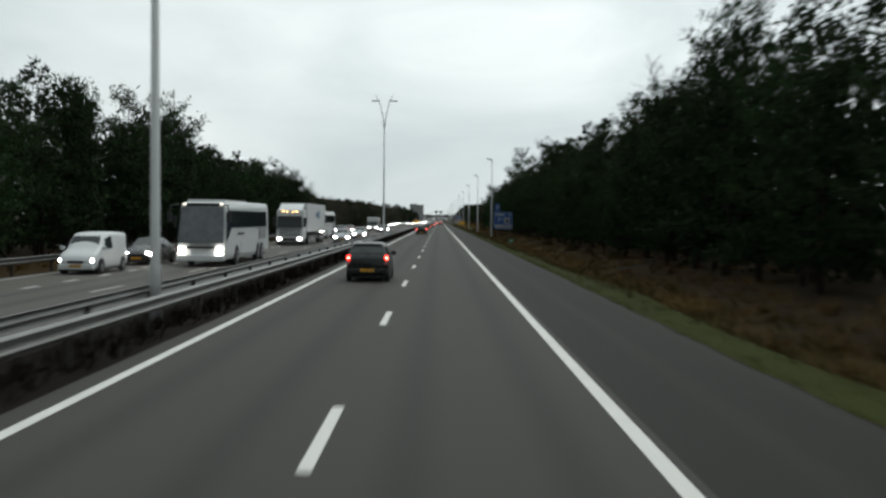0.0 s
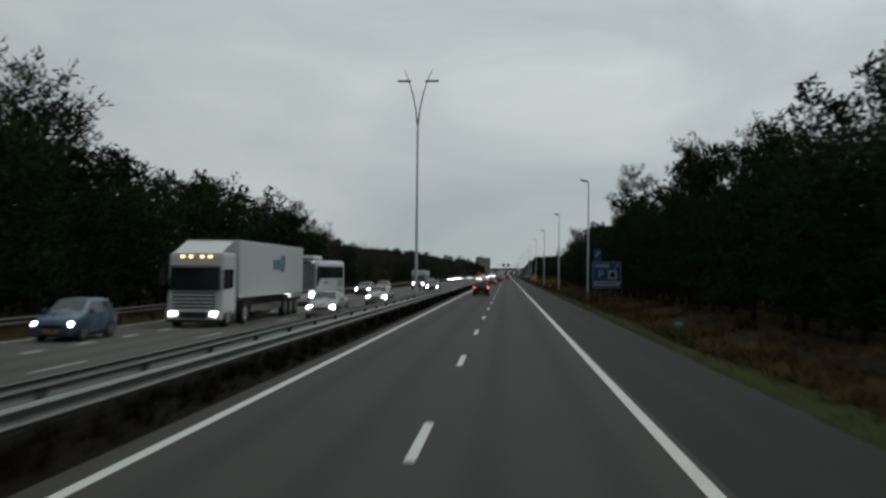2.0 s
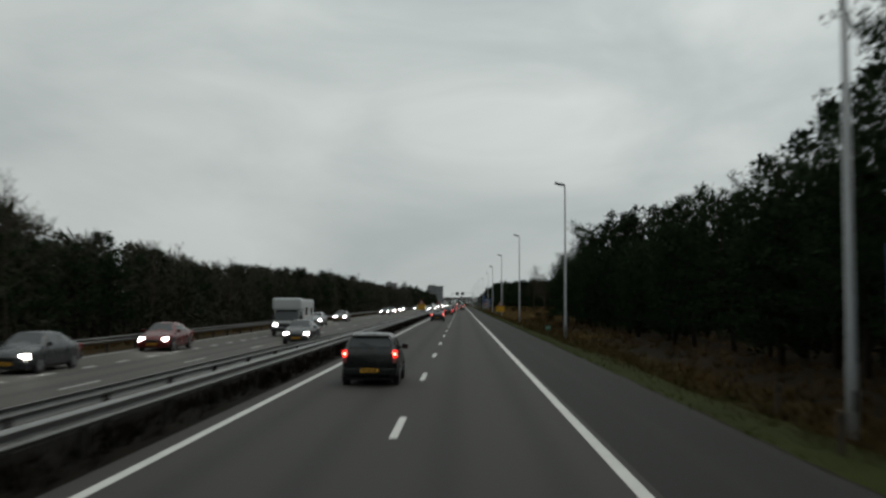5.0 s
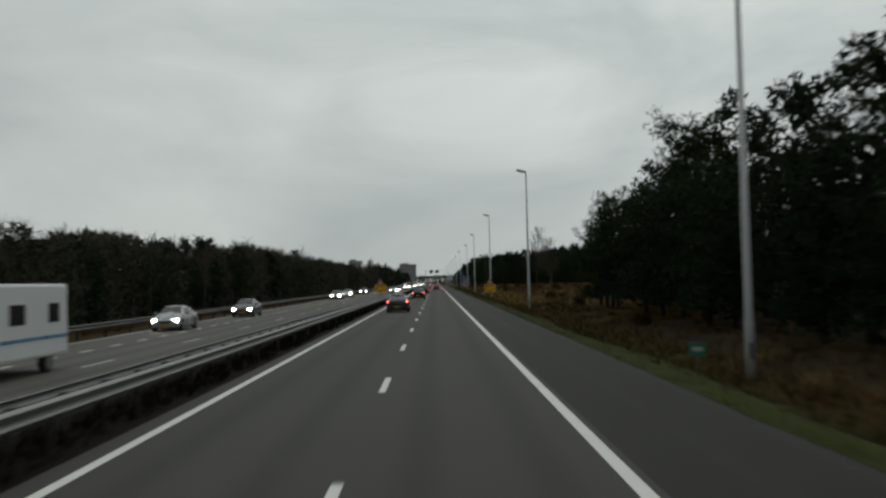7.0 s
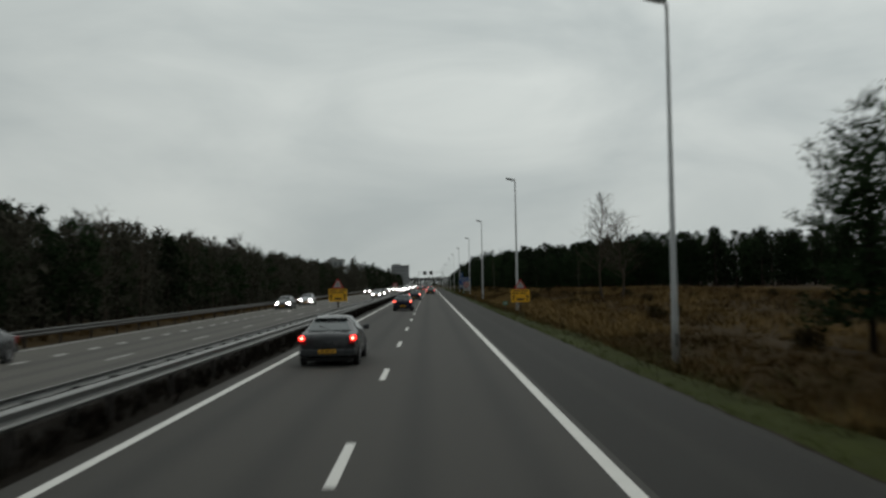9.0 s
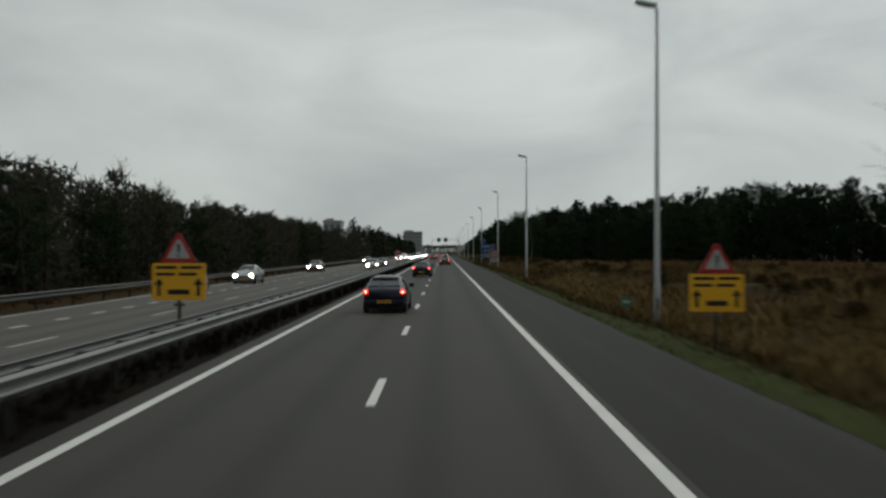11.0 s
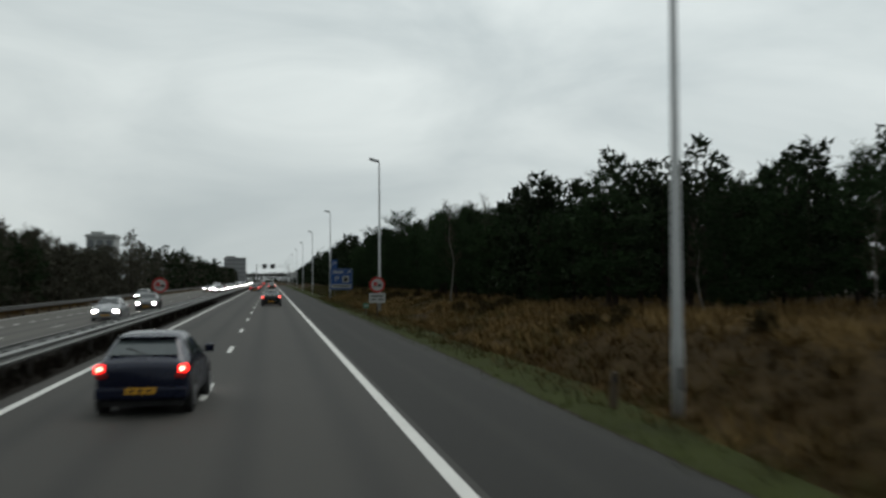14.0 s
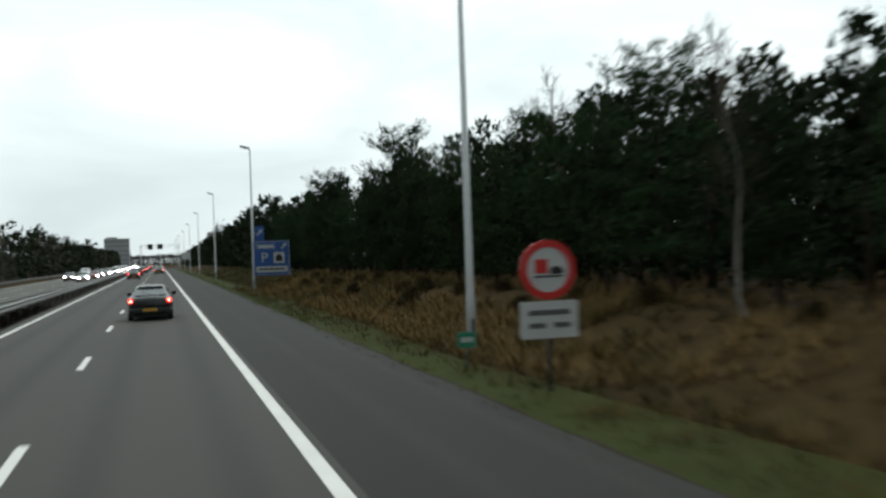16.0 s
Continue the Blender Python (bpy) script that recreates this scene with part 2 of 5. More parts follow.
def box(bm, x0, x1, y0, y1, z0, z1, bevel=0.0):
    r = bmesh.ops.create_cube(bm, size=1.0, matrix=Matrix.Translation(((x0 + x1) / 2, (y0 + y1) / 2, (z0 + z1) / 2)) @ Matrix.Diagonal((x1 - x0, y1 - y0, z1 - z0, 1)))
    if bevel:
        edges = {e for v in r["verts"] for e in v.link_edges}
        bmesh.ops.bevel(bm, geom=list(edges), offset=bevel, segments=2, affect="EDGES", profile=0.6)
    return bm


def boxed(*a, bevel=0.0):
    return box(bmesh.new(), *a, bevel=bevel)


def tube(bm, points, radii, sides=8, cap=True):
    """A round bar through the points, with a radius at each."""
    rings = []
    pts = [Vector(p) for p in points]
    for i, p in enumerate(pts):
        d = (pts[min(i + 1, len(pts) - 1)] - pts[max(i - 1, 0)]).normalized()
        side = d.cross(Vector((0, 1, 0.3)) if abs(d.y) < 0.9 else Vector((1, 0, 0))).normalized()
        up = side.cross(d)
        rings.append([bm.verts.new(p + radii[i] * (math.cos(a) * side + math.sin(a) * up)) for a in (2 * math.pi * k / sides for k in range(sides))])
    for a, b in zip(rings, rings[1:]):
        for k in range(sides):
            bm.faces.new((a[k], a[(k + 1) % sides], b[(k + 1) % sides], b[k]))
    if cap and sides > 2:
        bm.faces.new(rings[0][::-1])
        bm.faces.new(rings[-1])
    return bm


def disc(bm, x, y, z, r, depth, axis="X", sides=24):
    turn = Matrix.Rotation(radians(90), 4, "Y") if axis == "X" else (Matrix.Rotation(radians(90), 4, "X") if axis == "Y" else Matrix())
    bmesh.ops.create_cone(bm, cap_ends=True, segments=sides, radius1=r, radius2=r, depth=depth, matrix=Matrix.Translation((x, y, z)) @ turn)
    return bm


def plate(bm, pts, y0, y1):
    """A flat shape in the xz plane, given by its outline, with thickness from y0 to y1."""
    a = [bm.verts.new((x, y0, z)) for x, z in pts]
    b = [bm.verts.new((x, y1, z)) for x, z in pts]
    bm.faces.new(a)
    bm.faces.new(b[::-1])
    for i in range(len(pts)):
        j = (i + 1) % len(pts)
        bm.faces.new((a[j], a[i], b[i], b[j]))
    bmesh.ops.recalc_face_normals(bm, faces=bm.faces[:])
    return bm


def rounded(x0, x1, z0, z1, r, n=4):
    pts = []
    for cx, cz, a0 in ((x1 - r, z1 - r, 0), (x0 + r, z1 - r, 90), (x0 + r, z0 + r, 180), (x1 - r, z0 + r, 270)):
        for k in range(n + 1):
            a = radians(a0 + 90 * k / n)
            pts.append((cx + r * math.cos(a), cz + r * math.sin(a)))
    return pts


def smooth_step(a, b, x):
    t = min(1.0, max(0.0, (x - a) / (b - a)))
    return t * t * (3 - 2 * t)


# ---- ground and roads ----
FAR_END = 1500.0
EDGE = 6.45          # outer edge of the hard shoulder
OPP_Z = -0.15        # the opposite carriageway lies a little lower


def shoulder_edge(y):
    return EDGE + 0.35 * smooth_step(320, 350, y) + 0.07 * noise.noise((0.3, y * 0.45, 2.0)) + 0.05 * noise.noise((4.3, y * 1.7, 2.0))


def ground_z(x, y):
    """Height of the land."""
    z = -0.06
    if x > EDGE:
        z -= 0.12 * smooth_step(EDGE, EDGE + 2.0, x)
        if x < 90 and y < 700:
            rough = smooth_step(7.5, 10.5, x) * smooth_step(90, 60, x)
            z += rough * (0.20 * noise.noise((x * 0.23, y * 0.19, 3.1)) + 0.12 * noise.noise((x * 0.7, y * 0.6, 8.0)))
            z += 1.15 * smooth_step(8.4, 14.0, x) * smooth_step(240, 268, y)
            z += 0.35 * smooth_step(8.5, 12.0, x) * smooth_step(268, 240, y)
    elif x < -4.2:
        z += (OPP_Z - 0.02) * smooth_step(-4.6, -6.4, x)
        if x < -17.2 and x > -90 and y < 700:
            z += smooth_step(-17.5, -20, x) * (0.25 * noise.noise((x * 0.2, y * 0.17, 1.2)) + 0.15)
    return z


def build_ground():
    xs = [-2500, -1200, -500, -200, -90, -60, -45, -35] + [-30 + 1.5 * k for k in range(9)] + [-17.3, -16.6, -12, -6.6, -6.2, -5.5, -5.0, -4.6, -4.3, -3.85, 0, 6.3]
    xs += [6.6 + 0.55 * k for k in range(25)] + [21, 23, 25, 28, 32, 37, 43, 50, 60, 75, 90, 200, 500, 1200, 2500]
    ys = [-2500, -1000, -300, -120, -60] + [-40 + 1.6 * k for k in range(331)] + [500, 520, 550, 600, 650, 700, 900, 1500, 2600]
    verts = [(x, y, ground_z(x, y)) for y in ys for x in xs]
    w = len(xs)
    faces = [(j * w + i, j * w + i + 1, (j + 1) * w + i + 1, (j + 1) * w + i) for j in range(len(ys) - 1) for i in range(w - 1)]
    me = raw("ground", verts, faces, [MAT["ground"], MAT["shaded_soil"], MAT["dark_floor"]], True)
    for f in me.polygons:
        # strip under the central rails takes the soil that has shade in its colour
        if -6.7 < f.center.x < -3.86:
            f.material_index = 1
        elif f.center.x < -19.5 or (f.center.x > 9.6 + noise.noise((1.0, f.center.y * 0.15, 2.0)) and f.center.y < 208 + 9 * noise.noise((f.center.x * 0.17, 3.0, 6.0))) or f.center.x > 80 or (f.center.x > 15.5 and f.center.y > 366):
            f.material_index = 2
    tagged(new("ground", me), "brown winter heathland and forest floor with dry grass", "ground", kind="structure")


def strip(name, left, right, y0, y1, z, depth, mat, step=20.0):
    """A long slab whose edges may be functions of y."""
    lf = left if callable(left) else (lambda y: left)
    rf = right if callable(right) else (lambda y: right)
    n = max(1, round((y1 - y0) / step))
    verts, faces = [], []
    for k in range(n + 1):
        y = y0 + (y1 - y0) * k / n
        verts += [(lf(y), y, z), (rf(y), y, z), (rf(y), y, z - depth), (lf(y), y, z - depth)]
    for k in range(n):
        a, b = 4 * k, 4 * k + 4
        for i in range(4):
            j = (i + 1) % 4
            faces.append((a + i, a + j, b + j, b + i))
    faces += [(3, 2, 1, 0), (4 * n, 4 * n + 1, 4 * n + 2, 4 * n + 3)]
    return raw(name, verts, faces, mat)


build_ground()
road = tagged(new("road", strip("road", -3.99, 3.72, -60, FAR_END, 0.0, 0.3, MAT["asphalt"])), "grey two-lane motorway carriageway of worn asphalt", "road", kind="structure")
shoulder = tagged(new("hard_shoulder", strip("hard_shoulder", 3.72, shoulder_edge, -60, 700, -0.004, 0.3, MAT["asphalt_shoulder"], 1.0)), "darker asphalt hard shoulder beside the edge line", "road", kind="structure")
opposite = tagged(new("opposite_road", strip("opposite_road", -16.4, -6.5, -60, FAR_END, OPP_Z, 0.3, MAT["asphalt_opposite"])), "pale grey opposite carriageway with three lanes", "road", kind="structure")
tagged(new("verge", strip("verge", shoulder_edge, lambda y: shoulder_edge(y) + 1.25 + 0.5 * smooth_step(325, 350, y) + 4.5 * smooth_step(395, 450, y) + 0.25 * math.sin(y * 0.21) + 0.2 * math.sin(y * 0.057), -60, 700, -0.05, 0.2, MAT["verge"], 1.5)), "narrow strip of short green grass along the asphalt", "verge", kind="structure")


tagged(new("edge_dirt", strip("edge_dirt", lambda y: shoulder_edge(y) - 0.05, lambda y: shoulder_edge(y) + 0.13 + 0.10 * noise.noise((7.0, y * 0.8, 1.0)), -60, 500, -0.028, 0.15, MAT["dirt"], 0.8)), "thin band of pale sandy dirt along the asphalt", "dirt", kind="structure")


def marking(name, parent, x0, x1, y0, y1, z, mat, label=""):
    return part(name, raw(name, [(x0, y0, z), (x1, y0, z), (x1, y1, z), (x0, y1, z), (x0, y0, z - 0.02), (x1, y0, z - 0.02), (x1, y1, z - 0.02), (x0, y1, z - 0.02)],
                          [(0, 1, 2, 3), (0, 4, 5, 1), (1, 5, 6, 2), (2, 6, 7, 3), (3, 7, 4, 0)], mat), None, parent, label)


marking("edge_line", road, 3.40, 3.60, -60, 1200, 0.004, MAT["paint"], "solid white edge line beside the shoulder")
marking("edge_line", road, -3.58, -3.40, -60, 1200, 0.004, MAT["paint"], "solid white edge line beside the central reserve")
first = marking("lane_mark", road, -0.075, 0.075, -24, -21, 0.004, MAT["paint"])
for k in range(1, 62):
    part("lane_mark", first.data, None, road, m=Matrix.Translation((0, 12 * k, 0)))
marking("edge_line", opposite, -7.0, -6.85, -60, 1200, OPP_Z + 0.004, MAT["paint_worn"])
marking("edge_line", opposite, -16.0, -15.85, -60, 1200, OPP_Z + 0.004, MAT["paint_worn"])
first = marking("lane_mark", opposite, -10.45, -10.33, 10, 13, OPP_Z + 0.004, MAT["paint_worn"])
for k in range(1, 45):
    part("lane_mark", first.data, None, opposite, m=Matrix.Translation((0, 12 * k, 0)))
first = marking("block_mark", opposite, -13.35, -13.1, 10, 11.2, OPP_Z + 0.004, MAT["paint_worn"])
for k in range(1, 130):
    part("block_mark", first.data, None, opposite, m=Matrix.Translation((0, 3.6 * k, 0)))


# ---- guard rails ----
def beam_mesh(name, path, facing, mat, z=0.0, y0=-60.0, y1=900.0):
    """A W-profile steel beam along the road. facing: +1 shows its waves to +x."""
    prof = [(-0.020, 0.752), (0.030, 0.750), (0.084, 0.722), (0.087, 0.706), (0.060, 0.672), (0.000, 0.612), (0.000, 0.596), (0.070, 0.556), (0.087, 0.534), (0.087, 0.518), (0.050, 0.474), (0.0, 0.45)]
    prof = prof + [(a - 0.006, b) for a, b in prof[::-1]]
    n, w = 120, len(prof)
    verts, faces = [], []
    for k in range(n + 1):
        y = y0 + (y1 - y0) * k / n
        verts += [(path(y) + facing * a, y, z + b) for a, b in prof]
    for k in range(n):
        for i in range(w):
            j = (i + 1) % w
            f = (k * w + i, k * w + j, (k + 1) * w + j, (k + 1) * w + i)
            faces.append(f if facing > 0 else f[::-1])
    return raw(name, verts, faces, mat, False)


def rail_post(z0, z1):
    bm = bmesh.new()
    box(bm, -0.05, 0.05, -0.006, 0.006, z0, z1)
    box(bm, -0.055, -0.045, -0.03, 0.03, z0, z1)
    box(bm, 0.045, 0.055, -0.03, 0.03, z0, z1)
    return mesh_of(bm, "post", MAT["post_steel"])


def guard_rail(label, path, facing, z, step, mat):
    rail = thing("guardrail", label, "guardrail", "motorway guardrails", kind="structure")
    part("beam", beam_mesh("beam", path, facing, mat, z), None, rail)
    post = rail_post(-0.3, 0.60)
    y = -38.0
    while y < 470:
        part("post", post, None, rail, m=Matrix.Translation((path(y) - facing * 0.06, y, z)))
        y += step
    return rail


near_rail = guard_rail("galvanised steel guardrail beside the fast lane", lambda y: -4.62, 1, 0.0, 4.0, MAT["zinc"])
back_path = lambda y: -5.95 + 0.55 * smooth_step(140, 172, y)
guard_rail("weathered steel guardrail facing the opposite carriageway", back_path, -1, -0.04, 4.0, MAT["zinc"])
guard_rail("weathered steel guardrail along the far edge of the motorway", lambda y: -16.75, 1, OPP_Z, 4.0, MAT["zinc_dirty"])
spacer = mesh_of(boxed(-5.36, -4.66, -0.03, 0.03, 0.56, 0.63), "spacer", MAT["zinc_dirty"])
for k in range(150):
    part("spacer", spacer, None, near_rail, m=Matrix.Translation((0, 172 + 2.0 * k, 0)))


# ---- lamps ----
def street_lamp():
    lamp = thing("street_lamp", "tall grey steel street lamp with one short arm, unlit", "street lamp", "street lamps along the verge")
    bm = bmesh.new()
    tube(bm, [(0, 0, -0.5), (0, 0, 1.4), (0, 0, 1.45), (0, 0, 11.0)], [0.115, 0.115, 0.10, 0.055], 12)
    part("pole", bm, MAT["pole"], lamp, smooth=True)
    bm = bmesh.new()
    tube(bm, [(0, 0, 10.88), (-0.02, 0, 11.02), (-0.10, 0, 11.10), (-0.26, 0, 11.15)], [0.056, 0.052, 0.045, 0.04], 8)
    part("arm", bm, MAT["pole"], lamp, smooth=True)
    # the head rises gently towards its tip
    tilt = Matrix.Translation((-0.06, 0, 11.09)) @ Matrix.Rotation(radians(13), 4, "Y")
    bm = boxed(-0.72, 0.04, -0.14, 0.14, -0.04, 0.12, bevel=0.05)
    for v in bm.verts:
        v.co.y *= 1.0 + 0.35 * v.co.x
        v.co = tilt @ v.co
    head = part("lamp_head", bm, MAT["pole"], lamp)
    bm = boxed(-0.62, -0.16, -0.09, 0.09, -0.065, -0.03, bevel=0.01)
    bm.transform(tilt)
    part("diffuser", bm, MAT["sign_white"], head)
    part("hatch", boxed(-0.04, 0.04, -0.125, -0.10, 0.5, 0.9), MAT["zinc_dirty"], lamp)
    return lamp


lamp = street_lamp()
lamp.matrix_basis = pose(8.7, 133.5, -0.15)
for k, (x, y) in enumerate([(8.75, 181.95), (8.68, 232.8), (8.6, 281.7), (8.7, 332.85), (9.1, 382.9)] + [(8.8, 433.5 + 50.0 * j) for j in range(8)]):
    copy_thing(lamp, pose(x, y, -0.15, 0, 0, 2.5 * math.sin(k * 2.1)))


def mast():
    ob = thing("median_mast", "tall slender lamp mast with two curved arms between the guardrails", "street lamp", "masts in the central reserve")
    bm = bmesh.new()
    tube(bm, [(0, 0, -0.5), (0, 0, 1.3), (0, 0, 1.35), (0, 0, 14.2)], [0.15, 0.15, 0.125, 0.075], 12)
    part("pole", bm, MAT["pole"], ob, smooth=True)
    for s in (-1, 1):
        bm = bmesh.new()
        tube(bm, [(0.04 * s, 0, 13.9), (0.14 * s, 0, 15.0), (0.40 * s, 0, 16.3), (0.72 * s, 0, 17.3), (1.1 * s, 0, 18.2)], [0.06, 0.055, 0.05, 0.04, 0.025], 8)
        arm = part("arm", bm, MAT["pole"], ob, smooth=True)
        part("lamp_head", boxed(*sorted((0.55 * s, 1.6 * s)), -0.14, 0.14, 17.22, 17.36, bevel=0.04), MAT["pole"], arm)
    return ob


m0 = mast()
m0.matrix_basis = pose(-5.75, 118.3, -0.1)
copy_thing(m0, pose(-5.75, 26.0, -0.1))


# ---- trees ----
def spray(points, normals, count, length, width, rng, droop=0.0, scatter=0.26):
    """Needle sprays: narrow pointed leaves round each point, leaning outwards."""
    n = len(points) * count
    base = np.repeat(np.array(points), count, axis=0)
    out = np.repeat(np.array(normals), count, axis=0)
    d = out * 0.75 + rng.normal(size=(n, 3)) * 0.75 + np.array([0, 0, 0.28 - droop])
    d /= np.linalg.norm(d, axis=1)[:, None]
    side = np.cross(d, rng.normal(size=(n, 3)))
    side /= np.linalg.norm(side, axis=1)[:, None] + 1e-9
    ln = length * rng.uniform(0.55, 1.25, size=(n, 1))
    wd = width * rng.uniform(0.6, 1.3, size=(n, 1))
    base = base + np.clip(rng.normal(size=(n, 3)), -1.5, 1.5) * (0.08 + length * scatter)
    leaf = np.stack([base - d * ln * 0.2 + side * wd, base + d * ln, base - d * ln * 0.2 - side * wd], axis=1)
    return leaf.reshape(-1, 3)


def leaf_mesh(name, verts, mat):
    n = len(verts) // 3
    me = bpy.data.meshes.new(name)
    me.vertices.add(len(verts))
    me.vertices.foreach_set("co", verts.astype(np.float32).ravel())
    me.loops.add(3 * n)
    me.loops.foreach_set("vertex_index", np.arange(3 * n, dtype=np.int32))
    me.polygons.add(n)
    me.polygons.foreach_set("loop_start", np.arange(0, 3 * n, 3, dtype=np.int32))
    me.materials.append(mat)
    me.update(calc_edges=True)
    return me


def pine(seed, height, crown_from, spread, tufts, label, leaf=0.18, open_crown=1.0, per=9):
    """A Scots pine: a leaning tapered trunk, whorls of limbs that fork, and flat pads of needle brushes on their outer halves."""
    rng = np.random.default_rng(seed)
    tree = thing("pine_tree", label, "pine tree", "roadside pines")
    bm = bmesh.new()
    lean = rng.normal(size=2) * 0.25
    stem = [(lean[0] * math.sin(2.2 * k / 8), lean[1] * math.sin(1.7 * k / 8), -0.4 + (height + 0.2) * k / 8) for k in range(9)]
    r0 = 0.014 * height + 0.03
    tube(bm, stem, [r0 * (1 - 0.93 * k / 8) for k in range(9)], 7)
    at = lambda z: (float(np.interp(z, [s[2] for s in stem], [s[0] for s in stem])), float(np.interp(z, [s[2] for s in stem], [s[1] for s in stem])), z)
    points, normals, core = [], [], []

    def pad(q, d, size):
        """A flattened cushion of brushes that turn up at its rim."""
        for k in range(max(4, int(9 * size))):
            a, r = rng.uniform(0, 6.283), size * math.sqrt(rng.uniform(0.02, 1.0))
            off = Vector((math.cos(a), math.sin(a), 0)) * r
            points.append(tuple(q + off + Vector((0, 0, rng.normal() * 0.10 * size + 0.10 * (size - r)))))
            normals.append(tuple((off * 0.6 / size + d * 0.35 + Vector((0, 0, 0.55))).normalized()))

    z = crown_from * height
    turn = rng.uniform(0, 6.28)
    while z < height * 0.97:
        u = (z - crown_from * height) / (height * (1 - crown_from))
        reach = spread * (0.60 + 0.70 * u) * (1 - u) ** 0.60 * 1.22 + 0.22
        for k in range(rng.integers(2, 5)):
            turn += 2.4 + rng.normal() * 0.35
            ln = reach * rng.uniform(0.55, 1.25)
            rise = rng.uniform(-0.12, 0.30) + 0.50 * u
            p0 = Vector(at(z + rng.normal() * 0.08))
            d = Vector((math.cos(turn), math.sin(turn), 0))
            pts = [p0 + d * ln * s + Vector((0, 0, ln * rise * s * s - 0.06 * ln * math.sin(3 * s))) for s in (0, 0.35, 0.7, 1.0)]
            r = 0.012 + 0.016 * ln
            tube(bm, pts, [r, r * 0.75, r * 0.45, r * 0.15], 3, False)
            for s in np.linspace(0.12, 0.60, max(2, int(ln * 2.2))) if u < 0.78 else ():      # dense shaded sprays inside the crown
                core.append(tuple(p0.lerp(pts[3], s) + Vector((rng.normal() * 0.15, rng.normal() * 0.15, rng.normal() * 0.12))))
            for s in np.linspace(0.42, 1.0, max(2, int(ln * 2.6))):
                q = pts[1].lerp(pts[2], (s - 0.35) / 0.35) if s < 0.7 else pts[2].lerp(pts[3], (s - 0.7) / 0.3)
                wide = (1.12 - s) * ln * 0.55
                for side in ((-1, 1) if s < 0.85 else (0,)):
                    off = Vector((-d.y, d.x, 0)) * side * wide * rng.uniform(0.5, 1.1)
                    pad(q + off + Vector((0, 0, 0.06)), d, rng.uniform(0.26, 0.46) * (0.75 + 0.5 * (1 - u)))
        z += height * rng.uniform(0.040, 0.070) * open_crown
    tip = Vector(at(height * 0.97))
    for k in range(5):      # candles at the tips
        points.append(tuple(tip + Vector((rng.normal() * 0.09, rng.normal() * 0.09, 0.07 * k))))
        normals.append((0, 0, 1))
    pick = rng.permutation(len(points))[:tufts]
    part("trunk", bm, MAT["bark"], tree, smooth=True)
    needles = spray([points[i] for i in pick], [normals[i] for i in pick], per, leaf, leaf * 0.17, rng, 0.0, 0.36)
    inner = spray(core, [(0, 0, 1)] * len(core), 6, 0.34, 0.115, rng, 0.28, 0.75)
    part("crown", leaf_mesh("crown", np.concatenate([needles, inner]), MAT["needles"]), None, tree)
    return tree


def leader_tree(seed, height, mat, label, category, reach, limbs, fine, thick=0.0095, sway_by=0.10):
    """A leafless tree with one stem to its top, rising side limbs all along it and a haze of fine twigs."""
    rng = random.Random(seed)
    tree = thing("bare_tree", label, category, "leafless trees")
    trunk, twigs = bmesh.new(), bmesh.new()
    sway = [Vector((0, 0, -0.3))]
    for k in range(1, 9):
        sway.append(sway[-1] + Vector((rng.gauss(0, sway_by), rng.gauss(0, sway_by), (height + 0.3) / 8)))
    tube(trunk, sway, [thick * height * (1 - 0.95 * k / 8) + 0.004 for k in range(9)], 6, False)
    at = lambda u: sway[min(7, int(u * 8))].lerp(sway[min(7, int(u * 8)) + 1], u * 8 - min(7, int(u * 8)))
    for k in range(limbs):
        u = 0.34 + 0.65 * (k + rng.random()) / limbs
        a = k * 2.4 + rng.gauss(0, 0.4)
        ln = height * reach * (1.05 - u) ** 0.75 * rng.uniform(0.7, 1.25) + 0.25
        out = Vector((math.cos(a), math.sin(a), rng.uniform(0.35, 1.0) + 0.9 * u))
        out.normalize()
        p0 = at(u)
        p1 = p0 + out * ln * 0.55
        p2 = p1 + (out + Vector((rng.gauss(0, 0.15), rng.gauss(0, 0.15), 0.25))).normalized() * ln * 0.45
        r = 0.006 + 0.010 * ln
        tube(twigs, [p0, p1, p2], [r, r * 0.6, 0.004], 3, False)
        for j in range(fine):
            s = rng.uniform(0.25, 1.0)
            q = p0.lerp(p1, s / 0.55) if s < 0.55 else p1.lerp(p2, (s - 0.55) / 0.45)
            d = (out + Vector((rng.gauss(0, 0.6), rng.gauss(0, 0.6), rng.gauss(0.1, 0.35)))).normalized()
            l2 = (0.35 * ln + 0.15) * rng.uniform(0.5, 1.2)
            e = q + d * l2
            tube(twigs, [q, e], [0.006, 0.003], 3, False)
            for i in range(2):
                f = q.lerp(e, rng.uniform(0.3, 0.95))
                g = (d + Vector((rng.gauss(0, 0.7), rng.gauss(0, 0.7), rng.gauss(0, 0.4)))).normalized()
                tube(twigs, [f, f + g * l2 * rng.uniform(0.4, 0.8)], [0.004, 0.002], 3, False)
    part("trunk", trunk, mat, tree, smooth=True)
    part("twig_crown", twigs, MAT["twig"], tree)
    return tree


def put(protos, used, rng, x, y, h, proto_h=10.0):
    """Stand a tree at x, y: the first of each prototype is moved, the next ones are copies."""
    i = rng.randrange(len(protos))
    s = h / proto_h
    m = pose(x, y, ground_z(x, y) - 0.05, rng.gauss(0, 1.5), rng.gauss(0, 1.5), rng.uniform(0, 360)) @ Matrix.Diagonal((s * rng.uniform(0.9, 1.15), s * rng.uniform(0.9, 1.15), s, 1))
    if i not in used:
        used.add(i)
        protos[i].matrix_basis = m
    else:
        copy_thing(protos[i], m)


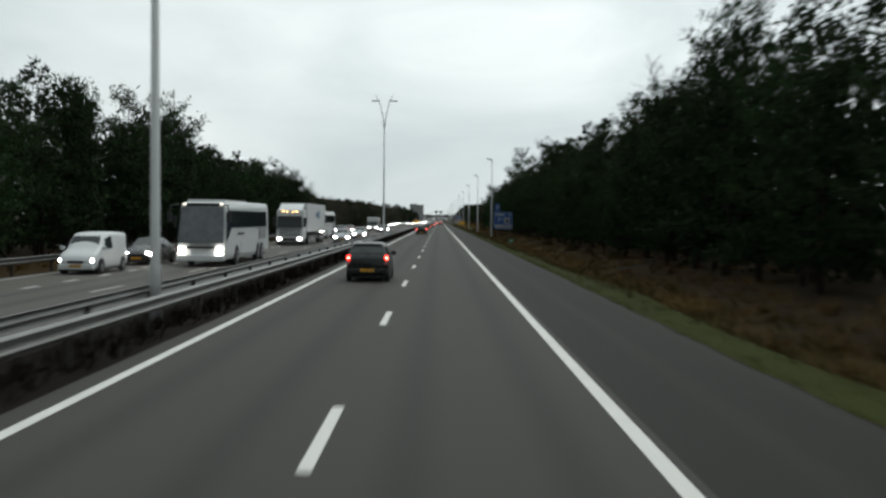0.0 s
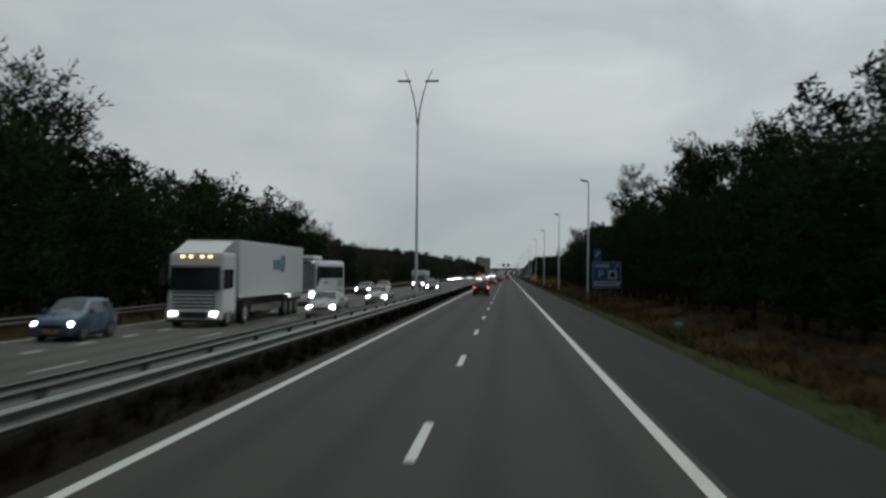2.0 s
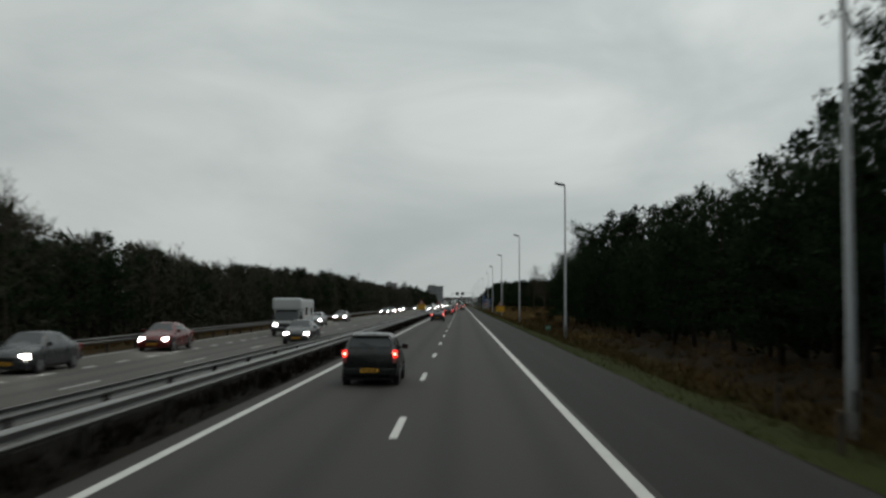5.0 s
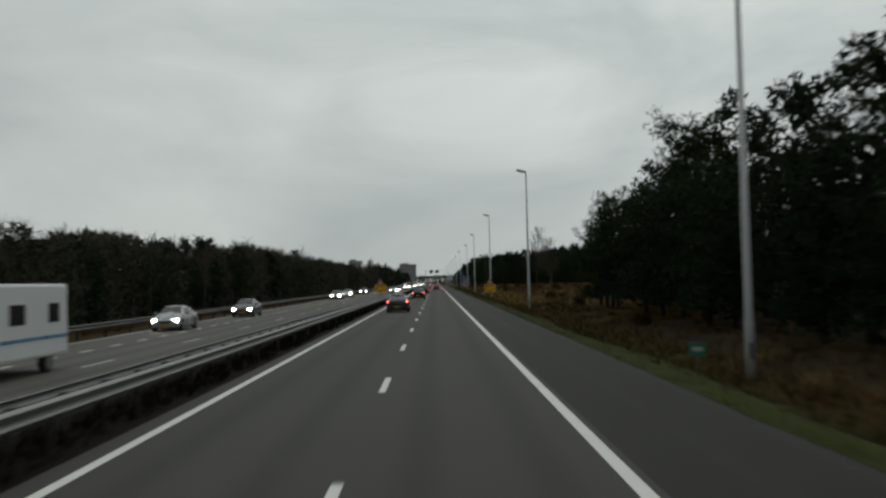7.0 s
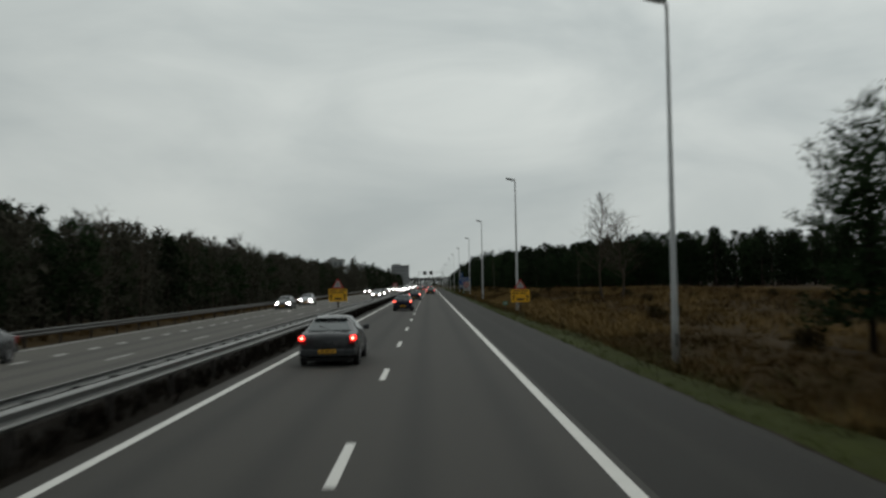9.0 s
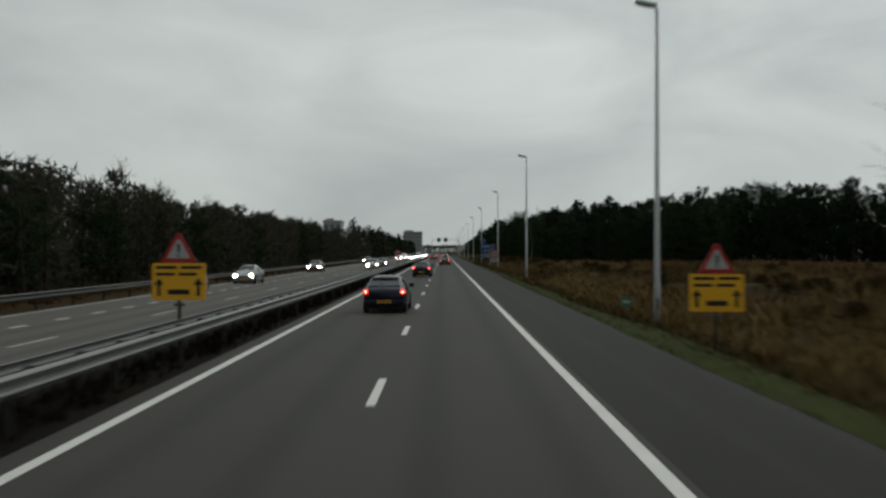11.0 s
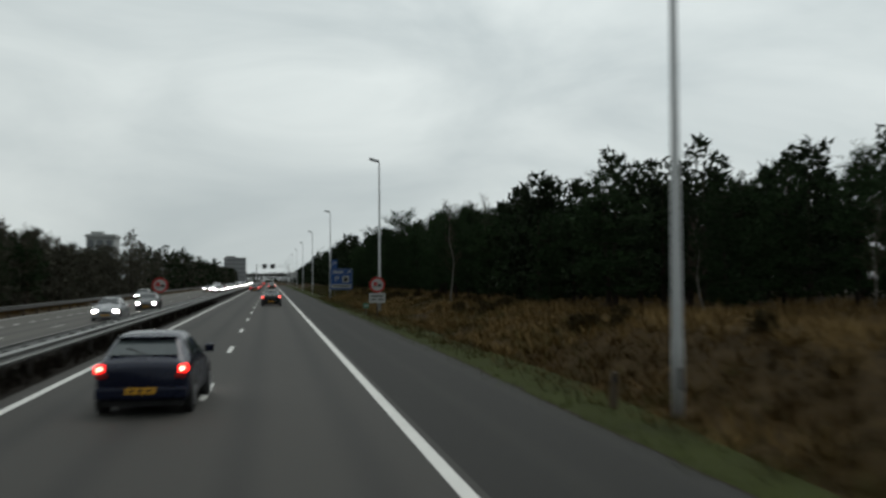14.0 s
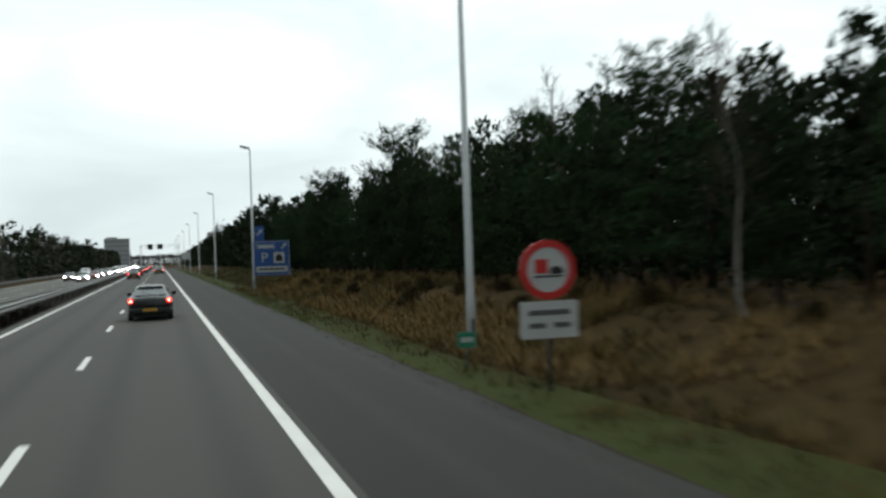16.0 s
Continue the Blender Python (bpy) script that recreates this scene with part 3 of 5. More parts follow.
EDGE_LABEL = "dark green Scots pine with boughs low to the heath"
def pine_set(seed, tufts, leaf, per):
    """Five kinds of pine for one side of the road."""
    return [
        pine(seed + 1, 10.0, 0.16, 2.7, tufts, EDGE_LABEL, leaf, 1.0, per),
        pine(seed + 2, 10.0, 0.10, 2.4, tufts, EDGE_LABEL, leaf, 1.0, per),
        pine(seed + 3, 10.0, 0.18, 3.0, tufts, "broad dark Scots pine with heavy low boughs", leaf, 1.15, per),
        pine(seed + 4, 10.0, 0.12, 2.2, tufts, "slender dark Scots pine at the forest edge", leaf, 1.0, per),
        pine(seed + 5, 10.0, 0.24, 3.2, tufts, "tall Scots pine with a ragged open crown", leaf, 1.35, per),
    ]


NEAR_PINES = pine_set(10, 1150, 0.20, 7)     # beside this carriageway
PINES = pine_set(30, 680, 0.30, 5)           # across the motorway


def heights(table):
    ys, hs = zip(*table)
    return lambda y: float(np.interp(y, ys, hs))


left_h = heights([(0, 9), (50, 10.5), (60, 10.6), (68, 10.3), (76, 9.6), (84, 9.6), (91, 9.4), (110, 9.8), (126, 10.4), (136, 9.8), (147, 10.0), (155, 7.8), (176, 6.5), (210, 5.8), (230, 6.3), (267, 7.2), (295, 6.9), (315, 7.7), (340, 7.0), (390, 7.3), (431, 7.0), (440, 6.2), (458, 6.2), (470, 7.6), (600, 8.5)])
right_h = heights([(0, 9.8), (45, 11.0), (60, 10.8), (72, 9.2), (80, 10.0), (88, 10.5), (96, 10.5), (101, 9.3), (106, 8.5), (112, 11.4), (124, 11.7), (134, 12.3), (146, 10.6), (156, 8.8), (166, 8.7), (176, 9.1), (190, 9.1), (205, 9.8), (222, 9.3), (240, 8.2), (352, 6.2), (358, 5.6), (366, 5.8), (371, 7.9), (379, 7.3), (386, 7.0), (393, 7.6), (402, 8.0), (420, 8.0), (470, 8.2), (600, 9.0)])


def plant_forest():
    rng = random.Random(5)
    used, near = set(), set()
    for x0, side, y, stop in ((-20.6, -1, 14.0, 452), (13.0, 1, 12.0, 232), (14.4, 1, 360.0, 466)):
        while y < stop:
            h = left_h(y) if side < 0 else right_h(y)
            if side < 0 and y > 150 and rng.random() < (0.28 if y < 300 else 0.55):      # gaps where bare trees stand
                y += 3.6
                continue
            put(NEAR_PINES if side > 0 else PINES, near if side > 0 else used, rng, x0 + side * abs(rng.gauss(0, 0.9)), y, h * rng.uniform(0.80, 1.03))
            y += rng.uniform(2.8, 4.5)
    # the wood begins again behind the open heath
    x = 18.6
    while x < 74:
        put(NEAR_PINES[:4] if x < 40 else PINES[:4], near if x < 40 else used, rng, x, 352 + rng.gauss(0, 1.5) + 0.15 * (x - 16), rng.uniform(6.8, 7.9) - 0.5 * smooth_step(23, 19, x) + 1.6 * smooth_step(24, 36, x) + 0.6 * smooth_step(36, 60, x))
        x += rng.uniform(1.8, 2.8)
    # tall old pines that overtop the wood
    for x, y, h in ((-29.0, 104.0, 16.6), (-27.5, 98.5, 14.0), (-30.0, 111.0, 14.5), (-21.2, 69.5, 12.2)):
        put(PINES, used, rng, x, y, h)
    # a tall pine that stands out of the wood
    copy_thing(NEAR_PINES[0], pose(16.8, 75.5, ground_z(16.8, 75.5), 0, 0, 140) @ Matrix.Diagonal((1.15, 1.15, 1.38, 1)))
    # an old pine behind the first rest area sign, its boughs reaching towards the road
    copy_thing(NEAR_PINES[4], pose(12.7, 137.6, ground_z(12.7, 137.6), 0, -2, 200) @ Matrix.Diagonal((1.22, 1.12, 1.5, 1)))
    # a broad round-crowned pine at its corner
    copy_thing(NEAR_PINES[0], pose(15.4, 353.5, ground_z(15.4, 353.5), 0, 0, 70) @ Matrix.Diagonal((1.05, 1.05, 0.67, 1)))


plant_forest()
bare = leader_tree(3, 9.2, MAT["twig"], "tall leafless grey tree with fine hazy twigs on the heath", "bare tree", 0.27, 60, 9)
bare.matrix_basis = pose(13.8, 270.8, 0.3, 0, 0, 30) @ Matrix.Diagonal((1.15, 1.15, 0.88, 1))
copy_thing(bare, pose(15.3, 271.6, 0.3, 0, 0, 170) @ Matrix.Diagonal((1.2, 1.2, 0.84, 1)))
thin = leader_tree(17, 8.0, MAT["twig"], "leafless brown-grey tree among the pines", "bare tree", 0.26, 36, 5)
thin.matrix_basis = pose(20.5, 150, 0.2)
for x, y, s in ((17.5, 101, 1.5), (15.0, 60, 1.5), (17.5, 384, 0.95), (16.4, 393, 1.0)):
    copy_thing(thin, pose(x, y, ground_z(x, y), 0, 0, 40 * y) @ Matrix.Scale(s, 4))
row = random.Random(23)
for k in range(36):      # bare trees between the pines across the motorway
    x, y = -20.3 - 0.9 * (k % 4 == 1) - 2.0 * (k % 3 == 2), 157 + 7.3 * k + row.uniform(-2, 2)
    copy_thing(thin, pose(x, y, ground_z(x, y), 0, 0, row.uniform(0, 360)) @ Matrix.Scale(left_h(y) / 8.0 * row.uniform(0.9, 1.12), 4))
white_birch = leader_tree(8, 5.6, MAT["birch"], "slim white-barked birch without leaves at the wood's edge", "birch tree", 0.20, 26, 6, 0.0105, 0.15)
white_birch.matrix_basis = pose(13.4, 377.8, 0.8, 2, -3, 0)
copy_thing(white_birch, pose(18.9, 351.5, 0.8, 0, 3, 80) @ Matrix.Scale(0.7, 4))
copy_thing(white_birch, pose(25.0, 350.0, 0.8, 0, 0, 200) @ Matrix.Scale(0.8, 4))


def far_woods():
    """The woods farther back and farther on: many trunks and ragged crowns in one piece."""
    rng = np.random.default_rng(40)
    spots = []
    for y in np.arange(8, 470, 3.6):
        for x, k in ((-24.2, 1.03), (-28.0, 1.06), (-33, 1.10)):
            spots.append((x + rng.normal() * 0.9, y + rng.normal() * 1.2, left_h(y) * k * rng.uniform(0.9, 1.08)))
    for y in np.arange(8, 234, 3.6):
        for x, k in ((16.8, 1.06), (21, 1.1), (27, 1.12)):
            spots.append((x + rng.normal() * 0.9, y + rng.normal() * 1.2, right_h(y) * k * rng.uniform(0.9, 1.08)))
    for x in np.arange(17, 95, 2.6):
        for y in (356, 361, 368):
            spots.append((x + rng.normal() * 1.0, y + rng.normal() * 1.2, rng.uniform(6.6, 8.0) - 0.5 * smooth_step(23, 19, x) + 1.7 * smooth_step(24, 36, x) + 0.6 * smooth_step(36, 70, x)))
    for x in np.arange(30, 75, 4.0):
        for y in (240, 246):
            spots.append((x + rng.normal() * 1.0, y + rng.normal() * 1.2, rng.uniform(7.0, 9.0)))
    for y in np.arange(366, 470, 3.6):
        for x, k in ((18.2, 0.94), (22.5, 0.98), (28, 1.02)):
            spots.append((x + rng.normal() * 0.9, y + rng.normal() * 1.2, right_h(y) * k * rng.uniform(0.92, 1.1)))
    for y in np.arange(374, 470, 4.2):
        for x in (34, 41, 50):
            spots.append((x + rng.normal() * 1.5, y + rng.normal() * 1.5, rng.uniform(8.0, 9.6)))
    for x in np.arange(52, 96, 3.2):
        for y in (375, 383):
            spots.append((x + rng.normal() * 1.0, y + rng.normal() * 1.2, rng.uniform(8.0, 9.6)))
    for y in np.arange(470, 1150, 5.0):
        for x in (-21.5, -26, 15 + 0.012 * (y - 470), 20 + 0.012 * (y - 470)):
            if x < -24 and y < 492:      # room for the block beside the road
                continue
            spots.append((x + rng.normal() * 1.2, y + rng.normal() * 1.5, rng.uniform(7.4, 10.4) * (1.0 if x < 0 else 0.9)))
    for y in np.arange(8, 246, 4.5):
        spots.append((35 + rng.normal() * 1.5, y, right_h(y) * rng.uniform(1.0, 1.2)))
    for x in np.arange(-70, 70, 1.6):
        spots.append((x + rng.normal(), 1190 + rng.normal() * 4, rng.uniform(7.5, 9.5)))
    leafless = len(spots)
    for y in np.arange(152, 470, 3.0):      # a ragged row of leafless trees along the far edge
        spots.append((-21.9 + rng.normal() * 0.7, y + rng.normal() * 1.0, left_h(y) * rng.uniform(0.78, 1.03)))
    verts, brown, trunks, faces = [], [], [], []
    for i, (x, y, h) in enumerate(spots):
        z0 = ground_z(x, y)
        n = (110 if x < -26 or 20 < x < 32 else (80 if x >= 32 and (y > 371 or y < 239) else 180)) if y < 470 else 60
        u = rng.uniform(0.12 if x > 0 and (205 < y < 250 or 350 < y < 364) else 0.02, 1.0, n)
        r = h * 0.30 * (1 - u) ** 0.5 * rng.uniform(0.35, 1.1, n) * (1 + 0.35 * np.sin(u * 21 + x)) + 0.1
        a = rng.uniform(0, 6.283, n)
        pts = np.stack([x + r * np.cos(a), y + r * np.sin(a), z0 + u * h], 1)
        nrm = np.stack([np.cos(a) * 0.7, np.sin(a) * 0.7, np.full(n, 0.4)], 1)
        big = y >= 470 or n == 80
        if i >= leafless:
            brown.append(spray(pts, nrm, 5, 0.6, 0.035, rng))
        elif x < -20 and 145 < y < 1000 and rng.random() < (0.42 if y < 300 else 0.70):      # leafless broadleaf trees across the motorway
            brown.append(spray(pts, nrm, 4, 0.7, 0.10, rng))
        elif 350 < y < 371 and 16 < x < 60:
            verts.append(spray(pts, nrm, 5, 0.34, 0.105, rng))
        else:
            front = not big and n == 180
            verts.append(spray(pts, nrm, 5 if front else 3, 0.9 if big else (0.34 if front else 0.5), 0.26 if big else (0.105 if front else 0.17), rng))
        k = len(trunks)
        w = 0.012 * h + 0.03
        for sx, sy in ((-1, -1), (1, -1), (1, 1), (-1, 1)):
            trunks.append((x + sx * w, y + sy * w, z0 - 0.3))
        trunks.append((x, y, z0 + h * 0.9))
        faces += [(k + j, k + (j + 1) % 4, k + 4) for j in range(4)]
    woods = thing("far_woods", "dense dark pine woods mixed with brown leafless trees", "woods", kind="stuff")
    part("crowns", leaf_mesh("crowns", np.concatenate(verts), MAT["far_needles"]), None, woods)
    part("bare_crowns", leaf_mesh("bare_crowns", np.concatenate(brown), MAT["brown_wood"]), None, woods, "brown leafless tree tops")
    part("trunks", raw("trunks", trunks, faces, MAT["bark"]), None, woods)


far_woods()


# ---- undergrowth ----
def blades(name, spots, per, height, lean, width, mat, label, seed, category):
    """Tussocks of narrow blades at the spots (x, y, size), all in one piece."""
    rng = np.random.default_rng(seed)
    s = np.array([(x, y, ground_z(x, y), k) for x, y, k in spots])
    n = len(s) * per
    base = np.repeat(s[:, :3], per, axis=0)
    size = np.repeat(s[:, 3:4], per, axis=0)
    a = rng.uniform(0, 6.283, (n, 1))
    off = np.concatenate([np.cos(a), np.sin(a), np.zeros((n, 1))], 1)
    base = base + off * rng.uniform(0, 0.22, (n, 1)) * size - np.array([0, 0, 0.04])
    up = off * lean * rng.uniform(0.2, 1.3, (n, 1)) + rng.normal(size=(n, 3)) * 0.16 + np.array([0, 0, 1])
    h = height * size * rng.uniform(0.5, 1.2, (n, 1))
    side = np.concatenate([-np.sin(a), np.cos(a), np.zeros((n, 1))], 1) * width * (0.6 + size * 0.4)
    tip = base + up * h + off * lean * h * 0.35
    leaf = np.stack([base - side, base + side, tip], 1).reshape(-1, 3)
    ob = new(name, leaf_mesh(name, leaf, mat))
    return tagged(ob, label, category, kind="stuff")


def undergrowth():
    rng = random.Random(9)
    spots, pale = [], []
    for k in range(26000):
        y = rng.uniform(10, 440)
        x = 7.7 + abs(rng.gauss(0, 4.5)) if rng.random() < 0.75 else rng.uniform(8, 34)
        n = noise.noise((x * 0.35, y * 0.22, 5.0))
        open_heath = 244 < y < 352
        if y < 205 and x > 9.8 and rng.random() < 0.55:
            continue
        if (8.6 < x < 12.0 + 0.8 * n and 244 < y < 323) or (y > 334 and x > 12.5 and y < 362 and n > -0.2) or (210 < y < 262 and x > 14.0 and n > -0.3) or (x > 14.5 and n > 0.15 and not open_heath) or (y > 345 and x > 8.8 and n > -0.24) or n > 0.45:
            pale.append((x, y, rng.uniform(0.6, 1.35)))
        elif n > -0.30 or (open_heath and not 12.2 < x < 15.0):
            spots.append((x, y, rng.uniform(0.5, 1.25) * (0.75 if 12 < x < 16 else 1.0)))
    for k in range(9000):      # the open heath farther from the road
        x, y = rng.uniform(11.5, 40.0), rng.uniform(212, 356)
        if y < 246 and x < 16:
            continue
        n = noise.noise((x * 0.16, y * 0.10, 9.0))
        (pale if n > 0.12 else spots).append((x, y, rng.uniform(0.7, 1.5)))
    blades("straw_grass", pale, 14, 0.40, 0.85, 0.015, MAT["straw"], "pale yellow straw grass standing in drifts on the heath", 7, "dry grass")
    blades("heath_grass", spots, 11, 0.36, 0.95, 0.015, MAT["heath"], "dry straw-brown heath grass in rough tussocks", 1, "dry grass")
    spots = [(EDGE + 0.9 + abs(rng.gauss(0, 1.5)), rng.uniform(8, 440), rng.uniform(0.5, 1.3)) for k in range(7000)]
    for k in range(2600):      # olive drifts in the brown grass before the last wood
        x, y = rng.uniform(8.8, 14.5), rng.uniform(346, 440)
        if noise.noise((x * 0.4, y * 0.18, 21.0)) > 0.05:
            spots.append((x, y, rng.uniform(0.8, 1.6)))
    spots += [(rng.uniform(8.8, 14.5), rng.uniform(398, 520), rng.uniform(0.9, 1.8)) for k in range(2000)]
    blades("moor_grass", spots, 9, 0.26, 0.8, 0.018, MAT["moor_grass"], "olive and yellow moor grass between verge and heath", 6, "dry grass")
    spots = [(EDGE + 0.05 + rng.random() ** 1.3 * (1.9 if y < 335 else 2.5), y, rng.uniform(0.5, 1.2)) for y in (rng.uniform(8, 420) for k in range(8500))]
    spots += [(EDGE + 0.4 + rng.random() * (1.5 + 4.5 * smooth_step(395, 450, y)), y, rng.uniform(0.8, 1.8)) for y in (rng.uniform(395, 560) for k in range(2600))]
    blades("verge_grass", spots, 8, 0.15, 0.6, 0.012, MAT["grass"], "short green verge grass beside the hard shoulder", 2, "grass")
    spots = [(-18.2 - abs(rng.gauss(0, 1.6)), rng.uniform(10, 440), rng.uniform(0.5, 1.2)) for k in range(3200)]
    blades("far_verge_grass", spots, 8, 0.45, 0.6, 0.03, MAT["heath"], "brown winter grass behind the far guardrail", 3, "dry grass")
    # weeds in the same blackened colour fill out the painted shade under the beams
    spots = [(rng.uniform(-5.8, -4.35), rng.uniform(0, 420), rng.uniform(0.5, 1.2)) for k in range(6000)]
    blades("median_weeds", spots, 6, 0.36, 0.6, 0.024, MAT["shaded_soil"], "low weeds under the central guardrail, blackened to stand for shade", 4, "weeds")


undergrowth()


def heather_bush(seed):
    rng = np.random.default_rng(seed)
    bush = thing("heather_bush", "dark brown heather bush on the open heath", "bush", "bushes on the heath")
    n = 130
    a, u = rng.uniform(0, 6.283, n), rng.uniform(0, 1, n)
    r = 0.7 * np.sqrt(1 - u * 0.9) * rng.uniform(0.3, 1, n)
    pts = np.stack([r * np.cos(a), r * np.sin(a), 0.65 * u], 1)
    nrm = np.stack([np.cos(a) * 0.5, np.sin(a) * 0.5, np.full(n, 0.8)], 1)
    part("foliage", leaf_mesh("foliage", spray(pts, nrm, 4, 0.32, 0.03, rng), MAT["heather"]), None, bush)
    bm = bmesh.new()
    tube(bm, [(0, 0, -0.15), (0.25, 0, 0.25), (0.5, 0.1, 0.5)], [0.02, 0.014, 0.006], 4, False)
    stem = mesh_of(bm, "stem", MAT["bark"])
    for k in range(4):
        part("stem", stem, None, bush, m=Matrix.Rotation(1.57 * k + 0.3 * math.sin(3.0 * k), 4, "Z"))
    return bush


def plant_bushes():
    rng = random.Random(12)
    bush = heather_bush(2)
    first = True
    for k in range(100):
        x, y = ((rng.gauss(14.0, 1.0) if k % 3 else rng.uniform(12, 34)), rng.uniform(250, 340)) if k < 48 else (rng.uniform(11.0, 13.6), rng.uniform(20, 240) if k < 64 else rng.uniform(345, 430))
        s = rng.uniform(0.45, 1.0)
        m = pose(x, y, ground_z(x, y), 0, 0, rng.uniform(0, 360)) @ Matrix.Diagonal((s, s, s * rng.uniform(0.8, 1.3), 1))
        if first:
            bush.matrix_basis, first = m, False
        else:
            copy_thing(bush, m)


plant_bushes()


# ---- signs (each faces the oncoming driver, towards -y) ----
def ring(bm, x, z, r0, r1, y0, y1, sides=32):
    a = [(math.cos(2 * math.pi * k / sides), math.sin(2 * math.pi * k / sides)) for k in range(sides)]
    rows = [[bm.verts.new((x + r * c, y, z + r * s)) for c, s in a] for r, y in ((r1, y0), (r0, y0), (r0, y1), (r1, y1))]
    for i in range(4):
        p, q = rows[i], rows[(i + 1) % 4]
        for k in range(sides):
            j = (k + 1) % sides
            bm.faces.new((p[k], p[j], q[j], q[k]))
    bmesh.ops.recalc_face_normals(bm, faces=bm.faces[:])
    return bm


def letter(text, size, parent, x, y, z, mat, name="letter"):
    cu = bpy.data.curves.new(name, "FONT")
    cu.body, cu.size, cu.extrude, cu.align_x, cu.align_y = text, size, 0.004, "CENTER", "CENTER"
    ob = new("font_source", cu)
    dg = bpy.context.evaluated_depsgraph_get()
    me = bpy.data.meshes.new_from_object(ob.evaluated_get(dg))
    bpy.data.objects.remove(ob)
    me.materials.clear()
    me.materials.append(mat)
    return part(name, me, None, parent, m=pose(x, y, z, 90, 0, 0))


def arrow(x, z, s, up_right=True, tail=1.0):
    """Outline of an arrow that points up, or up and to the right."""
    pts = [(-0.09, -0.5 * tail), (0.09, -0.5 * tail), (0.09, 0.12), (0.28, 0.12), (0.0, 0.5), (-0.28, 0.12), (-0.09, 0.12)]
    a = radians(-42) if up_right else 0.0
    return [(x + s * (px * math.cos(a) - pz * math.sin(a)), z + s * (px * math.sin(a) + pz * math.cos(a))) for px, pz in pts]


def parking_sign(x0, x1, z0, z1, y):
    """The blue rest-area sign with a small exit-arrow sign on top."""
    sign = thing("parking_sign", "large blue rest area sign with white P on steel posts", "road sign", "rest area signs", m=pose(0, y, 0))
    w, h = x1 - x0, z1 - z0
    panel = part("panel", plate(bmesh.new(), rounded(x0, x1, z0, z1, 0.10), -0.03, 0.03), MAT["sign_blue"], sign)
    for a, b, c, d in ((x0 + 0.05, x1 - 0.05, z0 + 0.04, z0 + 0.075), (x0 + 0.05, x1 - 0.05, z1 - 0.075, z1 - 0.04), (x0 + 0.04, x0 + 0.075, z0 + 0.08, z1 - 0.08), (x1 - 0.075, x1 - 0.04, z0 + 0.08, z1 - 0.08)):
        part("border", boxed(a, b, -0.036, -0.029, c, d), MAT["sign_white"], panel)
    part("text_bar", boxed(x0 + 0.12 * w, x0 + 0.56 * w, -0.036, -0.029, z0 + 0.80 * h, z0 + 0.87 * h), MAT["sign_white"], panel, "unreadable line of white lettering")
    for a, b, c, d in ((0.09, 0.60, 0.765, 0.775), (0.09, 0.60, 0.895, 0.905), (0.09, 0.102, 0.777, 0.893), (0.588, 0.60, 0.777, 0.893)):
        part("text_frame", boxed(x0 + a * w, x0 + b * w, -0.035, -0.029, z0 + c * h, z0 + d * h), MAT["sign_white"], panel)
    part("arrow", plate(bmesh.new(), arrow(x0 + 0.84 * w, z0 + 0.84 * h, 0.22 * h), -0.037, -0.029), MAT["sign_white"], panel)
    letter("P", 0.40 * h, panel, x0 + 0.30 * w, -0.037, z0 + 0.50 * h, MAT["sign_white"])
    part("pictogram", plate(bmesh.new(), rounded(x0 + 0.55 * w, x0 + 0.85 * w, z0 + 0.35 * h, z0 + 0.66 * h, 0.03), -0.037, -0.029), MAT["sign_white"], panel)
    part("symbol", plate(bmesh.new(), [(x0 + 0.61 * w, z0 + 0.40 * h), (x0 + 0.79 * w, z0 + 0.40 * h), (x0 + 0.79 * w, z0 + 0.52 * h), (x0 + 0.74 * w, z0 + 0.60 * h), (x0 + 0.66 * w, z0 + 0.60 * h), (x0 + 0.61 * w, z0 + 0.52 * h)], -0.042, -0.036), MAT["black"], panel)
    part("name_plate", plate(bmesh.new(), rounded(x0 + 0.07 * w, x1 - 0.07 * w, z0 + 0.09 * h, z0 + 0.26 * h, 0.03), -0.037, -0.029), MAT["sign_white"], panel)
    for k in range(5):
        part("text_bar", boxed(x0 + (0.14 + 0.145 * k) * w, x0 + (0.26 + 0.145 * k) * w, -0.042, -0.036, z0 + 0.150 * h, z0 + 0.205 * h), MAT["black"], panel, "unreadable dark lettering")
    top = part("exit_panel", plate(bmesh.new(), rounded(x0 + 0.06 * w, x0 + 0.31 * w, z1 + 0.03, z1 + 1.12, 0.04), -0.03, 0.03), MAT["sign_blue"], sign)
    part("arrow", plate(bmesh.new(), arrow(x0 + 0.185 * w, z1 + 0.66, 0.62), -0.037, -0.029), MAT["sign_white"], top)
    for px in (x0 + 0.2 * w, x1 - 0.2 * w):
        bm = bmesh.new()
        tube(bm, [(px, 0.09, -0.4), (px, 0.09, z1 + (0.95 if px < x0 + 0.5 * w else -0.1))], [0.057, 0.057], 10)
        part("post", bm, MAT["zinc_dirty"], sign, smooth=True)
    return sign


parking_sign(8.98, 11.62, 1.12, 3.56, 132.5)
parking_sign(8.75, 11.55, 1.08, 3.76, 433.0)


